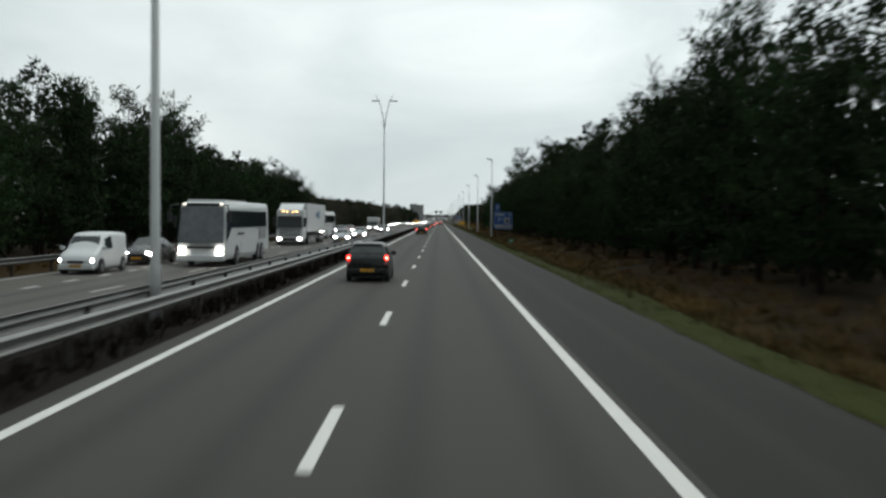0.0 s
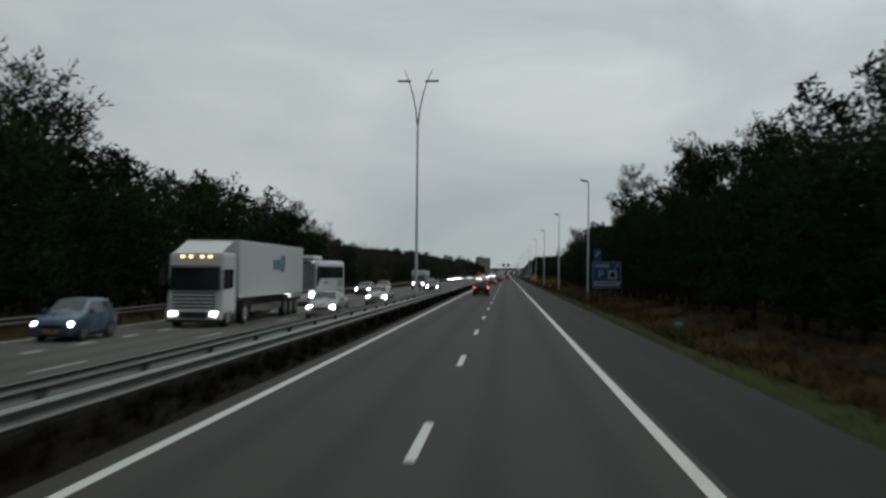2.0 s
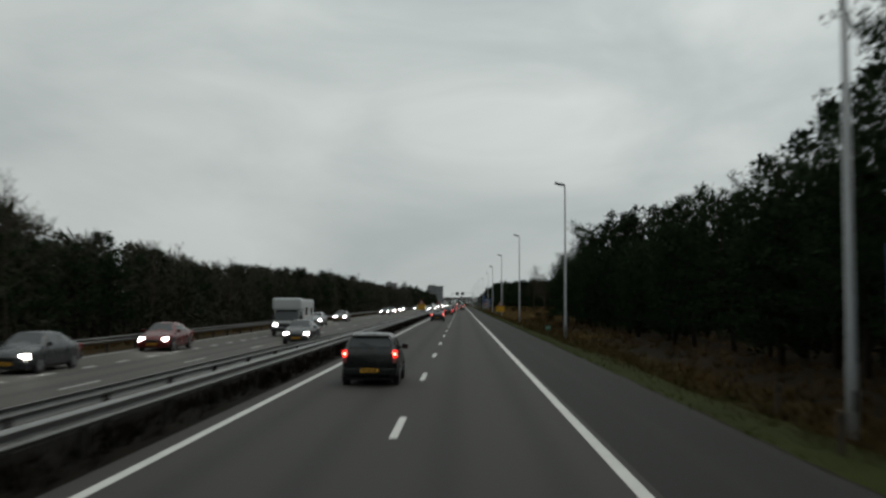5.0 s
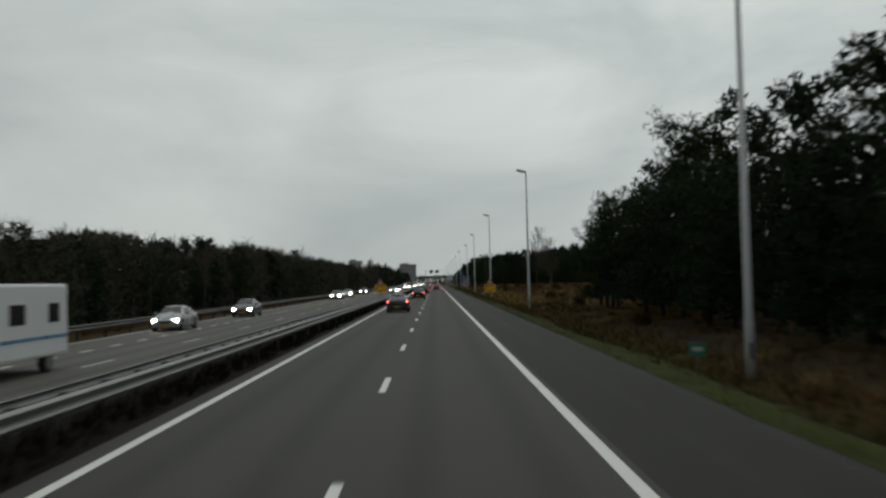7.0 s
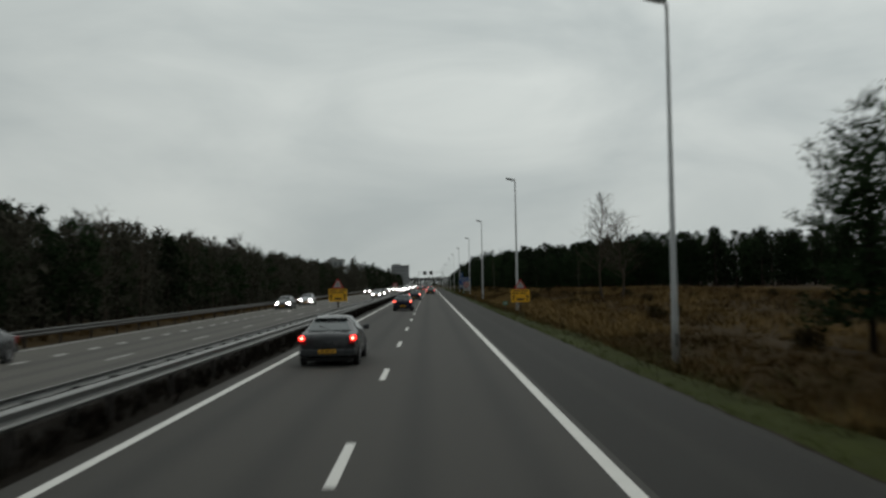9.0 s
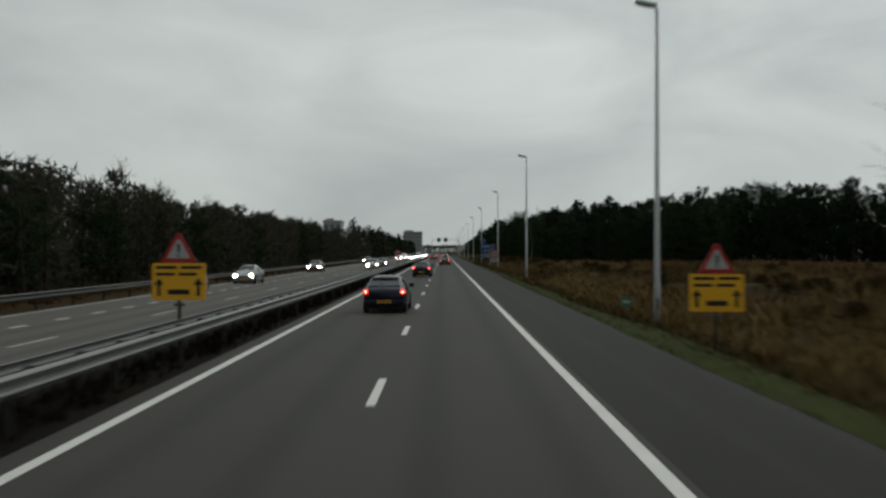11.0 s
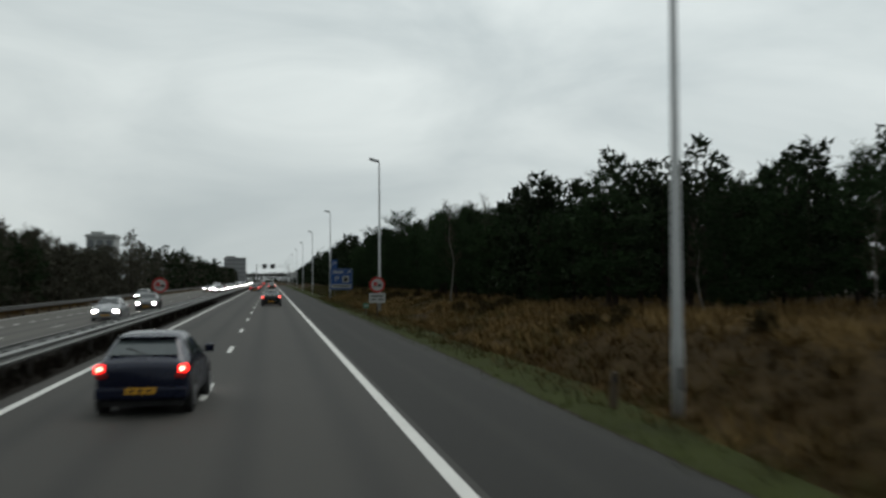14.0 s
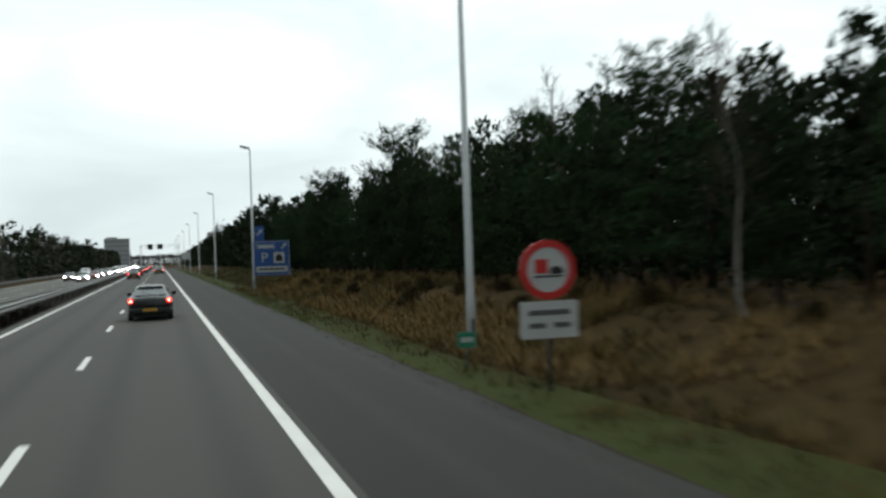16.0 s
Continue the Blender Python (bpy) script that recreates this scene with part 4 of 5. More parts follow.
def warning_sign(y, x, base, low=0.0):
    sign = thing("warning_sign", "red warning triangle above a yellow roadworks notice", "road sign", "roadworks warning signs", m=pose(x, y, 0))
    w, z0, z1 = 0.68, 1.16 - low, 2.10 - low
    panel = part("notice", plate(bmesh.new(), rounded(-w, w, z0, z1, 0.05), -0.02, 0.02), MAT["sign_yellow"], sign, "yellow notice with black bars and arrows")
    for a, b, c in ((-0.58, -0.05, 0.83), (0.05, 0.58, 0.83), (-0.58, -0.10, 0.66), (0.0, 0.45, 0.66)):
        part("text_bar", boxed(a, b, -0.026, -0.019, z0 + c - 0.04, z0 + c + 0.035), MAT["black"], panel)
    part("text_bar", boxed(-0.27, 0.27, -0.026, -0.019, z0 + 0.14, z0 + 0.27), MAT["black"], panel)
    for s in (-0.5, 0.5):
        part("arrow", plate(bmesh.new(), arrow(s, z0 + 0.33, 0.45, False), -0.026, -0.019), MAT["black"], panel)
    tri = lambda s, lift: [(-0.46 * s, z1 + 0.02 + lift), (0.46 * s, z1 + 0.02 + lift), (0.035 * s, z1 + 0.02 + lift + 0.74 * s), (-0.035 * s, z1 + 0.02 + lift + 0.74 * s)]
    red = part("triangle", plate(bmesh.new(), tri(1.0, 0), -0.03, 0.0), MAT["sign_red"], sign, "red-bordered triangle with exclamation mark")
    part("white_field", plate(bmesh.new(), tri(0.66, 0.10), -0.036, -0.029), MAT["sign_white"], red)
    part("exclamation_bar", plate(bmesh.new(), [(-0.025, z1 + 0.25), (0.025, z1 + 0.25), (0.04, z1 + 0.48), (-0.04, z1 + 0.48)], -0.042, -0.035), MAT["black"], red)
    part("exclamation_dot", plate(bmesh.new(), [(0.035 * math.cos(k * 0.785), z1 + 0.185 + 0.035 * math.sin(k * 0.785)) for k in range(8)], -0.042, -0.035), MAT["black"], red)
    bm = bmesh.new()
    tube(bm, [(0, 0.06, base), (0, 0.06, z1 + 0.65)], [0.05, 0.05], 10)
    part("post", bm, MAT["wood"], sign, smooth=True)
    part("bracket", boxed(-0.12, 0.12, 0.0, 0.12, z0 - 0.16, z0 - 0.08), MAT["zinc_dirty"], sign)
    return sign


warning_sign(273.0, -5.58, -0.4)
warning_sign(272.6, 7.95, -0.5, 0.27)


def no_overtaking(x, y, with_plate, base, r=0.47, zc=2.1):
    sign = thing("overtaking_ban_sign", "round red and white lorry overtaking ban sign" + (" above a white plate" if with_plate else " between the guardrails"), "road sign", "overtaking ban signs", m=pose(x, y, 0))
    bm = bmesh.new()
    disc(bm, 0, 0, zc, r - 0.02, 0.03, "Y", 32)
    part("disc", bm, MAT["sign_white"], sign)
    part("ring", ring(bmesh.new(), 0, zc, r * 0.76, r, -0.03, 0.02), MAT["sign_red"], sign, "red ring")
    part("lorry_symbol", plate(bmesh.new(), [(-0.24, zc - 0.06), (0.0, zc - 0.06), (0.0, zc + 0.18), (-0.24, zc + 0.18)], -0.024, -0.014), MAT["sign_red"], sign)
    part("car_symbol", plate(bmesh.new(), [(0.04, zc - 0.08), (0.28, zc - 0.08), (0.28, zc - 0.01), (0.22, zc + 0.05), (0.10, zc + 0.05), (0.04, zc - 0.01)], -0.024, -0.014), MAT["black"], sign)
    part("road_symbol", boxed(-0.26, 0.28, -0.024, -0.014, zc - 0.13, zc - 0.10), MAT["black"], sign)
    if with_plate:
        p = part("plate", plate(bmesh.new(), rounded(-0.53, 0.53, zc - r - 0.66, zc - r - 0.03, 0.03), -0.02, 0.01), MAT["sign_white"], sign)
        for a, b, c in ((-0.38, 0.38, -0.22), (-0.38, -0.08, -0.44), (0.08, 0.38, -0.44)):
            part("text_bar", boxed(a, b, -0.026, -0.019, zc - r + c - 0.045, zc - r + c + 0.045), MAT["zinc_dirty"], p)
    bm = bmesh.new()
    tube(bm, [(0, 0.05, base), (0, 0.05, zc + 0.35)], [0.04, 0.04], 10)
    part("post", bm, MAT["zinc_dirty"], sign, smooth=True)
    return sign


no_overtaking(8.14, 376.0, True, -0.3, 0.51, 2.04)
no_overtaking(-5.05, 373.0, False, -0.4, 0.45, 2.10)


def hectometre_post(x, y):
    z = ground_z(x, y)
    ob = thing("distance_marker", "small green distance marker plate on a short post", "marker post", "distance markers along the verge", m=pose(x, y, z))
    bm = bmesh.new()
    tube(bm, [(0, 0.03, -0.2), (0, 0.03, 0.9)], [0.025, 0.025], 8)
    part("post", bm, MAT["zinc_dirty"], ob, smooth=True)
    p = part("plate", plate(bmesh.new(), rounded(-0.20, 0.20, 0.58, 0.90, 0.03), -0.012, 0.008), MAT["sign_green"], ob)
    part("text_bar", boxed(-0.13, 0.13, -0.018, -0.011, 0.69, 0.79), MAT["sign_white"], p)
    return ob


for x, y in ((7.5, 82.4), (7.5, 182.0), (7.62, 282.2), (7.75, 379.3)):
    hectometre_post(x, y)


def verge_post(x, y):
    z = ground_z(x, y)
    ob = thing("verge_post", "short dark weathered wooden post in the verge", "post", "wooden verge posts", m=pose(x, y, z, 2, 1, 0))
    part("stake", boxed(-0.06, 0.06, -0.05, 0.05, -0.2, 0.78, bevel=0.012), MAT["wood"], ob)
    part("reflector", boxed(-0.04, 0.04, -0.058, -0.048, 0.58, 0.70), MAT["black"], ob)
    return ob


for x, y in ((7.4, 130.9), (8.4, 136.8), (7.7, 333.5), (7.6, 435.8), (9.6, 131.2)):
    verge_post(x, y)


# ---- far end of the road: gantry, viaduct, buildings ----
def gantry(y):
    ob = thing("signal_gantry", "grey motorway gantry with two black matrix signals", "gantry", m=pose(0, y, 0))
    for x in (-4.6, 9.0):
        bm = bmesh.new()
        tube(bm, [(x, 0, -0.5), (x, 0, 8.9)], [0.18, 0.14], 10)
        part("leg", bm, MAT["pole"], ob)
    bm = bmesh.new()
    for z in (7.9, 8.8):
        tube(bm, [(-4.6, 0, z), (9.0, 0, z)], [0.05, 0.05], 6)
    for k in range(14):
        tube(bm, [(-4.6 + k, 0, 7.9 if k % 2 else 8.8), (-3.6 + k, 0, 8.8 if k % 2 else 7.9)], [0.02, 0.02], 4)
    part("truss", bm, MAT["pole"], ob)
    for x in (-1.2, 2.3):
        part("matrix_signal", boxed(x - 0.95, x + 0.95, -0.5, -0.1, 7.2, 9.2, bevel=0.05), MAT["black"], ob)
    return ob


gantry(720.0)


def tower_block(x, y, w, d, h, mat, label, floors, bays):
    ob = thing("apartment_building", label, "building", m=pose(x, y, 0))
    part("wall", boxed(-w / 2, w / 2, 0, d, -1, h), mat, ob)
    part("roof", boxed(-w / 2 - 0.2, w / 2 + 0.2, -0.2, d, h, h + 0.5), MAT["concrete"], ob)
    part("lift_house", boxed(-w * 0.42, w * 0.02, 2, d - 2, h + 0.5, h + 0.5 + 0.06 * h), mat, ob)
    pane = mesh_of(boxed(-w / bays * 0.34, w / bays * 0.34, -0.06, 0.05, -h / floors * 0.26, h / floors * 0.26), "window", MAT["hazed_glass"])
    for i in range(floors):
        for j in range(bays):
            part("window", pane, None, ob, m=Matrix.Translation((w * ((j + 0.5) / bays - 0.5), 0, h * (i + 0.55) / floors)))
    return ob


tower_block(-22.5, 950, 14.4, 14, 17.0, MAT["brick"], "grey far apartment block beyond the trees", 6, 7)
tower_block(-26.6, 477, 4.4, 6, 9.6, MAT["concrete"], "pale grey block rising behind the roadside trees", 4, 3)


def viaduct(y):
    ob = thing("viaduct", "pale concrete viaduct crossing the motorway far ahead", "bridge", m=pose(0, y, 0))
    part("deck", boxed(-70, 70, 0, 9, 5.2, 6.4, bevel=0.1), MAT["zinc_dirty"], ob)
    part("parapet", boxed(-70, 70, -0.1, 0.2, 6.4, 7.3), MAT["zinc_dirty"], ob)
    for x in (-19, -5.6, 11):
        part("pier", boxed(x - 0.5, x + 0.5, 3, 6, -1, 5.2), MAT["concrete"], ob)
    return ob


viaduct(1080.0)


def white_board(x, y):
    ob = thing("direction_board", "white route board on posts beside the shoulder", "road sign", m=pose(x, y, 0))
    part("board", boxed(-1.1, 1.1, -0.05, 0.05, 2.9, 5.0, bevel=0.03), MAT["sign_white"], ob)
    for s in (-0.8, 0.8):
        bm = bmesh.new()
        tube(bm, [(s, 0.1, -0.4), (s, 0.1, 4.8)], [0.06, 0.06], 8)
        part("post", bm, MAT["zinc_dirty"], ob)
    return ob


white_board(9.3, 640.0)


# ---- vehicles ----
def paint(name, colour, dark=None):
    return material(name, colour, 0.28, 0.15, dark=dark or tuple(c * 0.7 for c in colour), scale=0.5, fine=2.5, amount=1.6, clear=0.2, gloss=0.3)


PAINT = {
    "black": paint("car_paint_black", (0.016, 0.018, 0.018)), "navy": paint("car_paint_navy", (0.006, 0.009, 0.026)),
    "silver": paint("car_paint_silver", (0.28, 0.29, 0.30)), "white": material("vehicle_paint_white", (0.56, 0.58, 0.58), 0.42, dark=(0.48, 0.50, 0.50), scale=0.4, fine=1.5, amount=1.2, gloss=0.4),
    "grey": paint("car_paint_grey", (0.042, 0.044, 0.047)), "red": paint("car_paint_red", (0.12, 0.012, 0.010)), "blue": paint("car_paint_blue", (0.05, 0.10, 0.16)),
    "swoosh": paint("livery_blue", (0.03, 0.10, 0.30)), "livery": paint("livery_light_blue", (0.12, 0.26, 0.42)),
}
MAT.update({
    "glass": material("dark_window_glass", (0.020, 0.026, 0.028), 0.06, dark=(0.012, 0.016, 0.018), scale=0.7, fine=4),
    # grey-teal sky reflection is put into the base colour of the rear panes
    "rear_glass_sky": material("rear_window_glass_sky", (0.060, 0.072, 0.074), 0.06, dark=(0.036, 0.044, 0.046), scale=0.7, fine=4),
    # pale grey stands in for sky mirrored in the coach windscreens
    "screen": material("coach_windscreen_sky", (0.13, 0.142, 0.15), 0.05, dark=(0.06, 0.068, 0.072), scale=0.8, fine=3),
    "decal": material("mottled_decal", (0.42, 0.43, 0.43), 0.5, dark=(0.10, 0.11, 0.11), scale=2.2, fine=6, amount=0.25),
    "head_small": glowing("roof_lamp", (1.0, 0.88, 0.72), 1.6),
    "tyre": material("tyre_rubber", (0.018, 0.018, 0.018), 0.85, dark=(0.010, 0.010, 0.010), scale=4, fine=40, bump=0.4),
    "rim": material("wheel_rim", (0.30, 0.30, 0.31), 0.35, 0.7, dark=(0.18, 0.18, 0.19), scale=4, fine=30),
    "plastic": material("black_plastic", (0.022, 0.022, 0.023), 0.6, dark=(0.014, 0.014, 0.014), scale=3, fine=30),
    "plate_yellow": material("plate_yellow", (0.72, 0.36, 0.02), 0.45, dark=(0.60, 0.30, 0.015), scale=4, fine=20),
    "tail": glowing("tail_lamp", (1.0, 0.018, 0.012), 3.0),
    "bulb": glowing("tail_bulb", (1.0, 0.32, 0.22), 7.0),
    "head_near": glowing("wide_head_lamp", (1.0, 0.97, 0.90), 14.0),
    "tail_pale": material("pale_tail_lens", (0.42, 0.16, 0.15), 0.2, dark=(0.30, 0.07, 0.06), scale=4, fine=20),
    "tail_dim": material("tail_lens", (0.30, 0.012, 0.012), 0.2, dark=(0.22, 0.01, 0.01), scale=4, fine=20),
    "head": glowing("head_lamp", (1.0, 0.97, 0.90), 55.0),
    "marker": glowing("marker_lamp", (1.0, 0.55, 0.18), 6.0),
})


def wheel(parent, x, y, r, w=0.2, z=None):
    z = r if z is None else z
    bm = bmesh.new()
    disc(bm, x, y, z, r, w, "X", 20)
    bmesh.ops.bevel(bm, geom=[e for e in bm.edges if abs(e.verts[0].co.x - e.verts[1].co.x) < 1e-4], offset=0.03, segments=1, affect="EDGES")
    tyre = part("wheel", bm, MAT["tyre"], parent)
    s = 1 if x > 0 else -1
    bm = bmesh.new()
    disc(bm, x + s * (w / 2 - 0.02), y, z, r * 0.62, 0.06, "X", 16)
    for k in range(5):
        a = k * 1.2566
        box(bm, *sorted((x + s * (w / 2 - 0.01), x + s * (w / 2 + 0.02))), y + 0.33 * r * math.cos(a) - 0.03, y + 0.33 * r * math.cos(a) + 0.03, z + 0.33 * r * math.sin(a) - 0.03, z + 0.33 * r * math.sin(a) + 0.03)
    part("rim", bm, MAT["rim"], tyre)


def slab(corners, thick):
    """A thin pane through three or four corners, with thickness along its normal."""
    bm = bmesh.new()
    c = [Vector(p) for p in corners]
    n = (c[1] - c[0]).cross(c[-1] - c[0]).normalized() * thick
    a = [bm.verts.new(p) for p in c]
    b = [bm.verts.new(p + n) for p in c]
    bm.faces.new(a[::-1])
    bm.faces.new(b)
    for i in range(len(c)):
        j = (i + 1) % len(c)
        bm.faces.new((a[i], a[j], b[j], b[i]))
    bmesh.ops.recalc_face_normals(bm, faces=bm.faces[:])
    return bm


# stations from the rear bumper forwards: y, half width, sill, belt, top, half width of the top
HATCH = [(0.0, 0.66, 0.44, 0.84, 0.88, 0.58), (0.05, 0.76, 0.30, 0.93, 0.97, 0.66), (0.14, 0.79, 0.24, 0.96, 1.06, 0.66), (0.34, 0.80, 0.21, 0.96, 1.41, 0.60), (0.5, 0.80, 0.20, 0.96, 1.47, 0.58),
         (1.2, 0.80, 0.20, 0.94, 1.50, 0.58), (1.85, 0.80, 0.20, 0.93, 1.46, 0.57), (2.65, 0.80, 0.20, 0.92, 0.98, 0.66), (3.2, 0.78, 0.22, 0.84, 0.88, 0.64), (3.45, 0.72, 0.26, 0.72, 0.76, 0.56), (3.55, 0.60, 0.36, 0.58, 0.60, 0.48)]
ROUND = [(0.0, 0.64, 0.42, 0.80, 0.84, 0.56), (0.06, 0.77, 0.30, 0.88, 0.93, 0.68), (0.24, 0.81, 0.23, 0.92, 1.01, 0.68), (0.68, 0.82, 0.20, 0.93, 1.34, 0.58), (0.95, 0.82, 0.19, 0.93, 1.41, 0.56),
         (1.6, 0.82, 0.19, 0.91, 1.43, 0.55), (2.1, 0.82, 0.19, 0.90, 1.38, 0.54), (2.95, 0.82, 0.19, 0.89, 0.94, 0.66), (3.45, 0.79, 0.22, 0.78, 0.82, 0.64), (3.72, 0.70, 0.26, 0.66, 0.69, 0.54), (3.83, 0.56, 0.36, 0.54, 0.56, 0.44)]
SALOON = [(0.0, 0.66, 0.40, 0.82, 0.86, 0.56), (0.08, 0.80, 0.28, 0.92, 0.96, 0.70), (0.45, 0.85, 0.22, 0.95, 1.00, 0.72), (1.2, 0.86, 0.19, 0.94, 1.36, 0.56), (1.6, 0.86, 0.19, 0.93, 1.42, 0.56),
          (2.1, 0.86, 0.19, 0.92, 1.44, 0.56), (2.55, 0.86, 0.19, 0.91, 1.40, 0.55), (3.3, 0.86, 0.19, 0.90, 0.96, 0.70), (3.95, 0.83, 0.21, 0.80, 0.84, 0.68), (4.25, 0.74, 0.26, 0.68, 0.71, 0.58), (4.4, 0.58, 0.36, 0.56, 0.58, 0.46)]
VAN = [(0.0, 0.80, 0.30, 1.0, 1.70, 0.74), (0.05, 0.84, 0.24, 1.02, 1.78, 0.78), (0.4, 0.85, 0.20, 1.02, 1.82, 0.76), (1.4, 0.85, 0.20, 1.02, 1.83, 0.76), (2.3, 0.85, 0.20, 1.02, 1.80, 0.72),
       (2.7, 0.85, 0.20, 1.02, 1.66, 0.68), (3.25, 0.85, 0.20, 1.00, 1.10, 0.70), (3.75, 0.82, 0.22, 0.86, 0.92, 0.68), (4.0, 0.74, 0.26, 0.74, 0.78, 0.60), (4.1, 0.60, 0.36, 0.58, 0.60, 0.50)]


def soften(points, closed):
    """Cut the corners of a line of points once, so that what is lofted through them has rounded edges."""
    out = [] if closed else [points[0]]
    for a, b in zip(points, points[1:] + points[:1] if closed else points[1:]):
        out += [tuple(0.8 * p + 0.2 * q for p, q in zip(a, b)), tuple(0.2 * p + 0.8 * q for p, q in zip(a, b))]
    return out if closed else out + [points[-1]]


def car(kind, table, colour, label, group="", rear_lit=True, lift=1.0, taillamp_high=False, head_lit=True):
    """A car whose body is lofted through its stations; glass, lamps, wheels, plates and mirrors are its parts."""
    ob = thing(kind, label, "car" if kind != "delivery_van" else "van", group)
    st = [(y, w, a * lift, b * lift, t * lift, v) for y, w, a, b, t, v in table]
    bm = bmesh.new()
    rows = []
    for y, w, lo, belt, top, wt in soften(st, False):
        half = [(0.0, lo), (w * 0.9, lo), (w, lo + 0.10), (w * 1.01, (lo + belt) / 2), (w * 0.975, belt), (wt + 0.01, top - 0.05 if top - belt > 0.1 else top - 0.015), (wt * 0.84, top), (0.0, top + 0.02)]
        pts = soften(half + [(-x, z) for x, z in half[-2:0:-1]], True)
        rows.append([bm.verts.new((x, y, z)) for x, z in pts])
    n = len(rows[0])
    for a, b in zip(rows, rows[1:]):
        for k in range(n):
            bm.faces.new((a[k], b[k], b[(k + 1) % n], a[(k + 1) % n]))
    bm.faces.new(rows[0])
    bm.faces.new(rows[-1][::-1])
    bmesh.ops.recalc_face_normals(bm, faces=bm.faces[:])
    body = part("body", bm, PAINT[colour], ob, smooth=True)
    length = st[-1][0]
    half = max(s[1] for s in st)

    def side(y, f, s):
        """A point on the cabin's flank at y; f runs from the belt line to the roof."""
        w, belt, top, wt = (float(np.interp(y, [q[0] for q in st], [q[i] for q in st])) for i in (1, 3, 4, 5))
        return Vector((s * (w * 0.975 + (wt + 0.01 - w * 0.975) * f + 0.012), y, belt + (top - 0.05 - belt) * f))

    roof = [i for i in range(len(st)) if st[i][4] - st[i][3] > 0.3]
    r0, r1 = st[roof[0]], st[roof[-1]]
    ws = st[roof[-1] + 1]
    pillar = (r0[0] + r1[0]) / 2 - 0.05
    for s in (-1, 1):
        panes = [[(r0[0] + 0.12, 0.12), (pillar - 0.04, 0.12), (pillar - 0.04, 0.86), (r0[0] + 0.22, 0.86)], [(pillar + 0.04, 0.12), (r1[0] + 0.45, 0.16), (r1[0] + 0.02, 0.86), (pillar + 0.04, 0.86)]]
        if kind == "delivery_van":
            panes = [[(r1[0] - 0.75, 0.12), (r1[0] + 0.1, 0.14), (r1[0] - 0.1, 0.86), (r1[0] - 0.75, 0.86)]]
        for pts in panes:
            c = [side(y, f, s) for y, f in pts]
            part("side_window", slab(c if s > 0 else c[::-1], 0.006), MAT["glass"], body)
        mir = bmesh.new()
        box(mir, *sorted((s * (half - 0.02), s * (half + 0.17))), r1[0] + 0.42, r1[0] + 0.54, r1[3] + 0.03, r1[3] + 0.19, bevel=0.03)
        part("mirror", mir, PAINT[colour], body)
        hx = half * 0.72
        part("headlamp", boxed(*sorted((s * (hx - 0.15), s * (hx + 0.13))), length - 0.26, length - 0.055, 0.50 * lift + 0.03, 0.70 * lift, bevel=0.05), MAT["head" if head_lit else "glass"], body)
        for y in (0.62 if length < 4.2 else 0.85, length - 0.78):
            bm = bmesh.new()
            disc(bm, s * (half - 0.045), y, 0.34, 0.365, 0.12, "X", 24)
            part("wheel_arch", bm, MAT["plastic"], body)
            wheel(ob, s * (half - 0.07), y, 0.30, 0.20)
        if taillamp_high:      # upright lamps at the corners, lit above, pale lens below
            lens = part("tail_lamp", boxed(*sorted((s * (half - 0.145), s * (half - 0.015))), 0.0, 0.17, 0.82 * lift, 1.02 * lift, bevel=0.035), MAT["tail" if rear_lit else "tail_dim"], body)
            part("reverse_lens", boxed(*sorted((s * (half - 0.14), s * (half - 0.02))), -0.01, 0.15, 0.66 * lift, 0.82 * lift, bevel=0.03), MAT["tail_pale"], lens)
        else:
            lens = part("tail_lamp", boxed(*sorted((s * (half - 0.19), s * (half - 0.02))), -0.015, 0.20, 0.76 * lift, 0.91 * lift, bevel=0.04), MAT["tail" if rear_lit else "tail_dim"], body)
            part("reverse_lens", boxed(*sorted((s * (half - 0.24), s * (half - 0.05))), -0.02, 0.15, 0.66 * lift, 0.755 * lift, bevel=0.02), MAT["tail_dim"], lens)
        if rear_lit:
            zb = (0.92 if taillamp_high else 0.835) * lift
            bm = bmesh.new()
            disc(bm, s * (half - (0.08 if taillamp_high else 0.11)), -0.002 if taillamp_high else -0.018, zb, 0.042, 0.02, "Y", 12)
            part("bulb", bm, MAT["bulb"], lens, "glowing bulb")
    # windscreen and rear window lie in the sloping ends of the cabin
    e = 0.02
    part("windscreen", slab([(-ws[5] * 0.92, ws[0] - 0.10, ws[4] + 0.05 + e), (ws[5] * 0.92, ws[0] - 0.10, ws[4] + 0.05 + e), (r1[5] * 0.88, r1[0] + 0.06, r1[4] - 0.02 + e), (-r1[5] * 0.88, r1[0] + 0.06, r1[4] - 0.02 + e)], 0.012), MAT["glass"], body)
    if kind != "delivery_van":
        rb = st[roof[0] - 1]
        part("rear_window", slab([(rb[5] * 0.90, rb[0] + 0.01, rb[4] + 0.03 + e), (-rb[5] * 0.90, rb[0] + 0.01, rb[4] + 0.03 + e), (-r0[5] * 0.86, r0[0] - 0.05, r0[4] - 0.045 + e), (r0[5] * 0.86, r0[0] - 0.05, r0[4] - 0.045 + e)], 0.012), MAT["rear_glass_sky"], body)
        part("wiper", slab([(0.02, rb[0] - 0.03, rb[4] + 0.06), (0.05, rb[0] - 0.03, rb[4] + 0.05), (-0.26, rb[0] + 0.02, rb[4] + 0.17), (-0.28, rb[0] + 0.02, rb[4] + 0.16)], 0.012), MAT["plastic"], body)
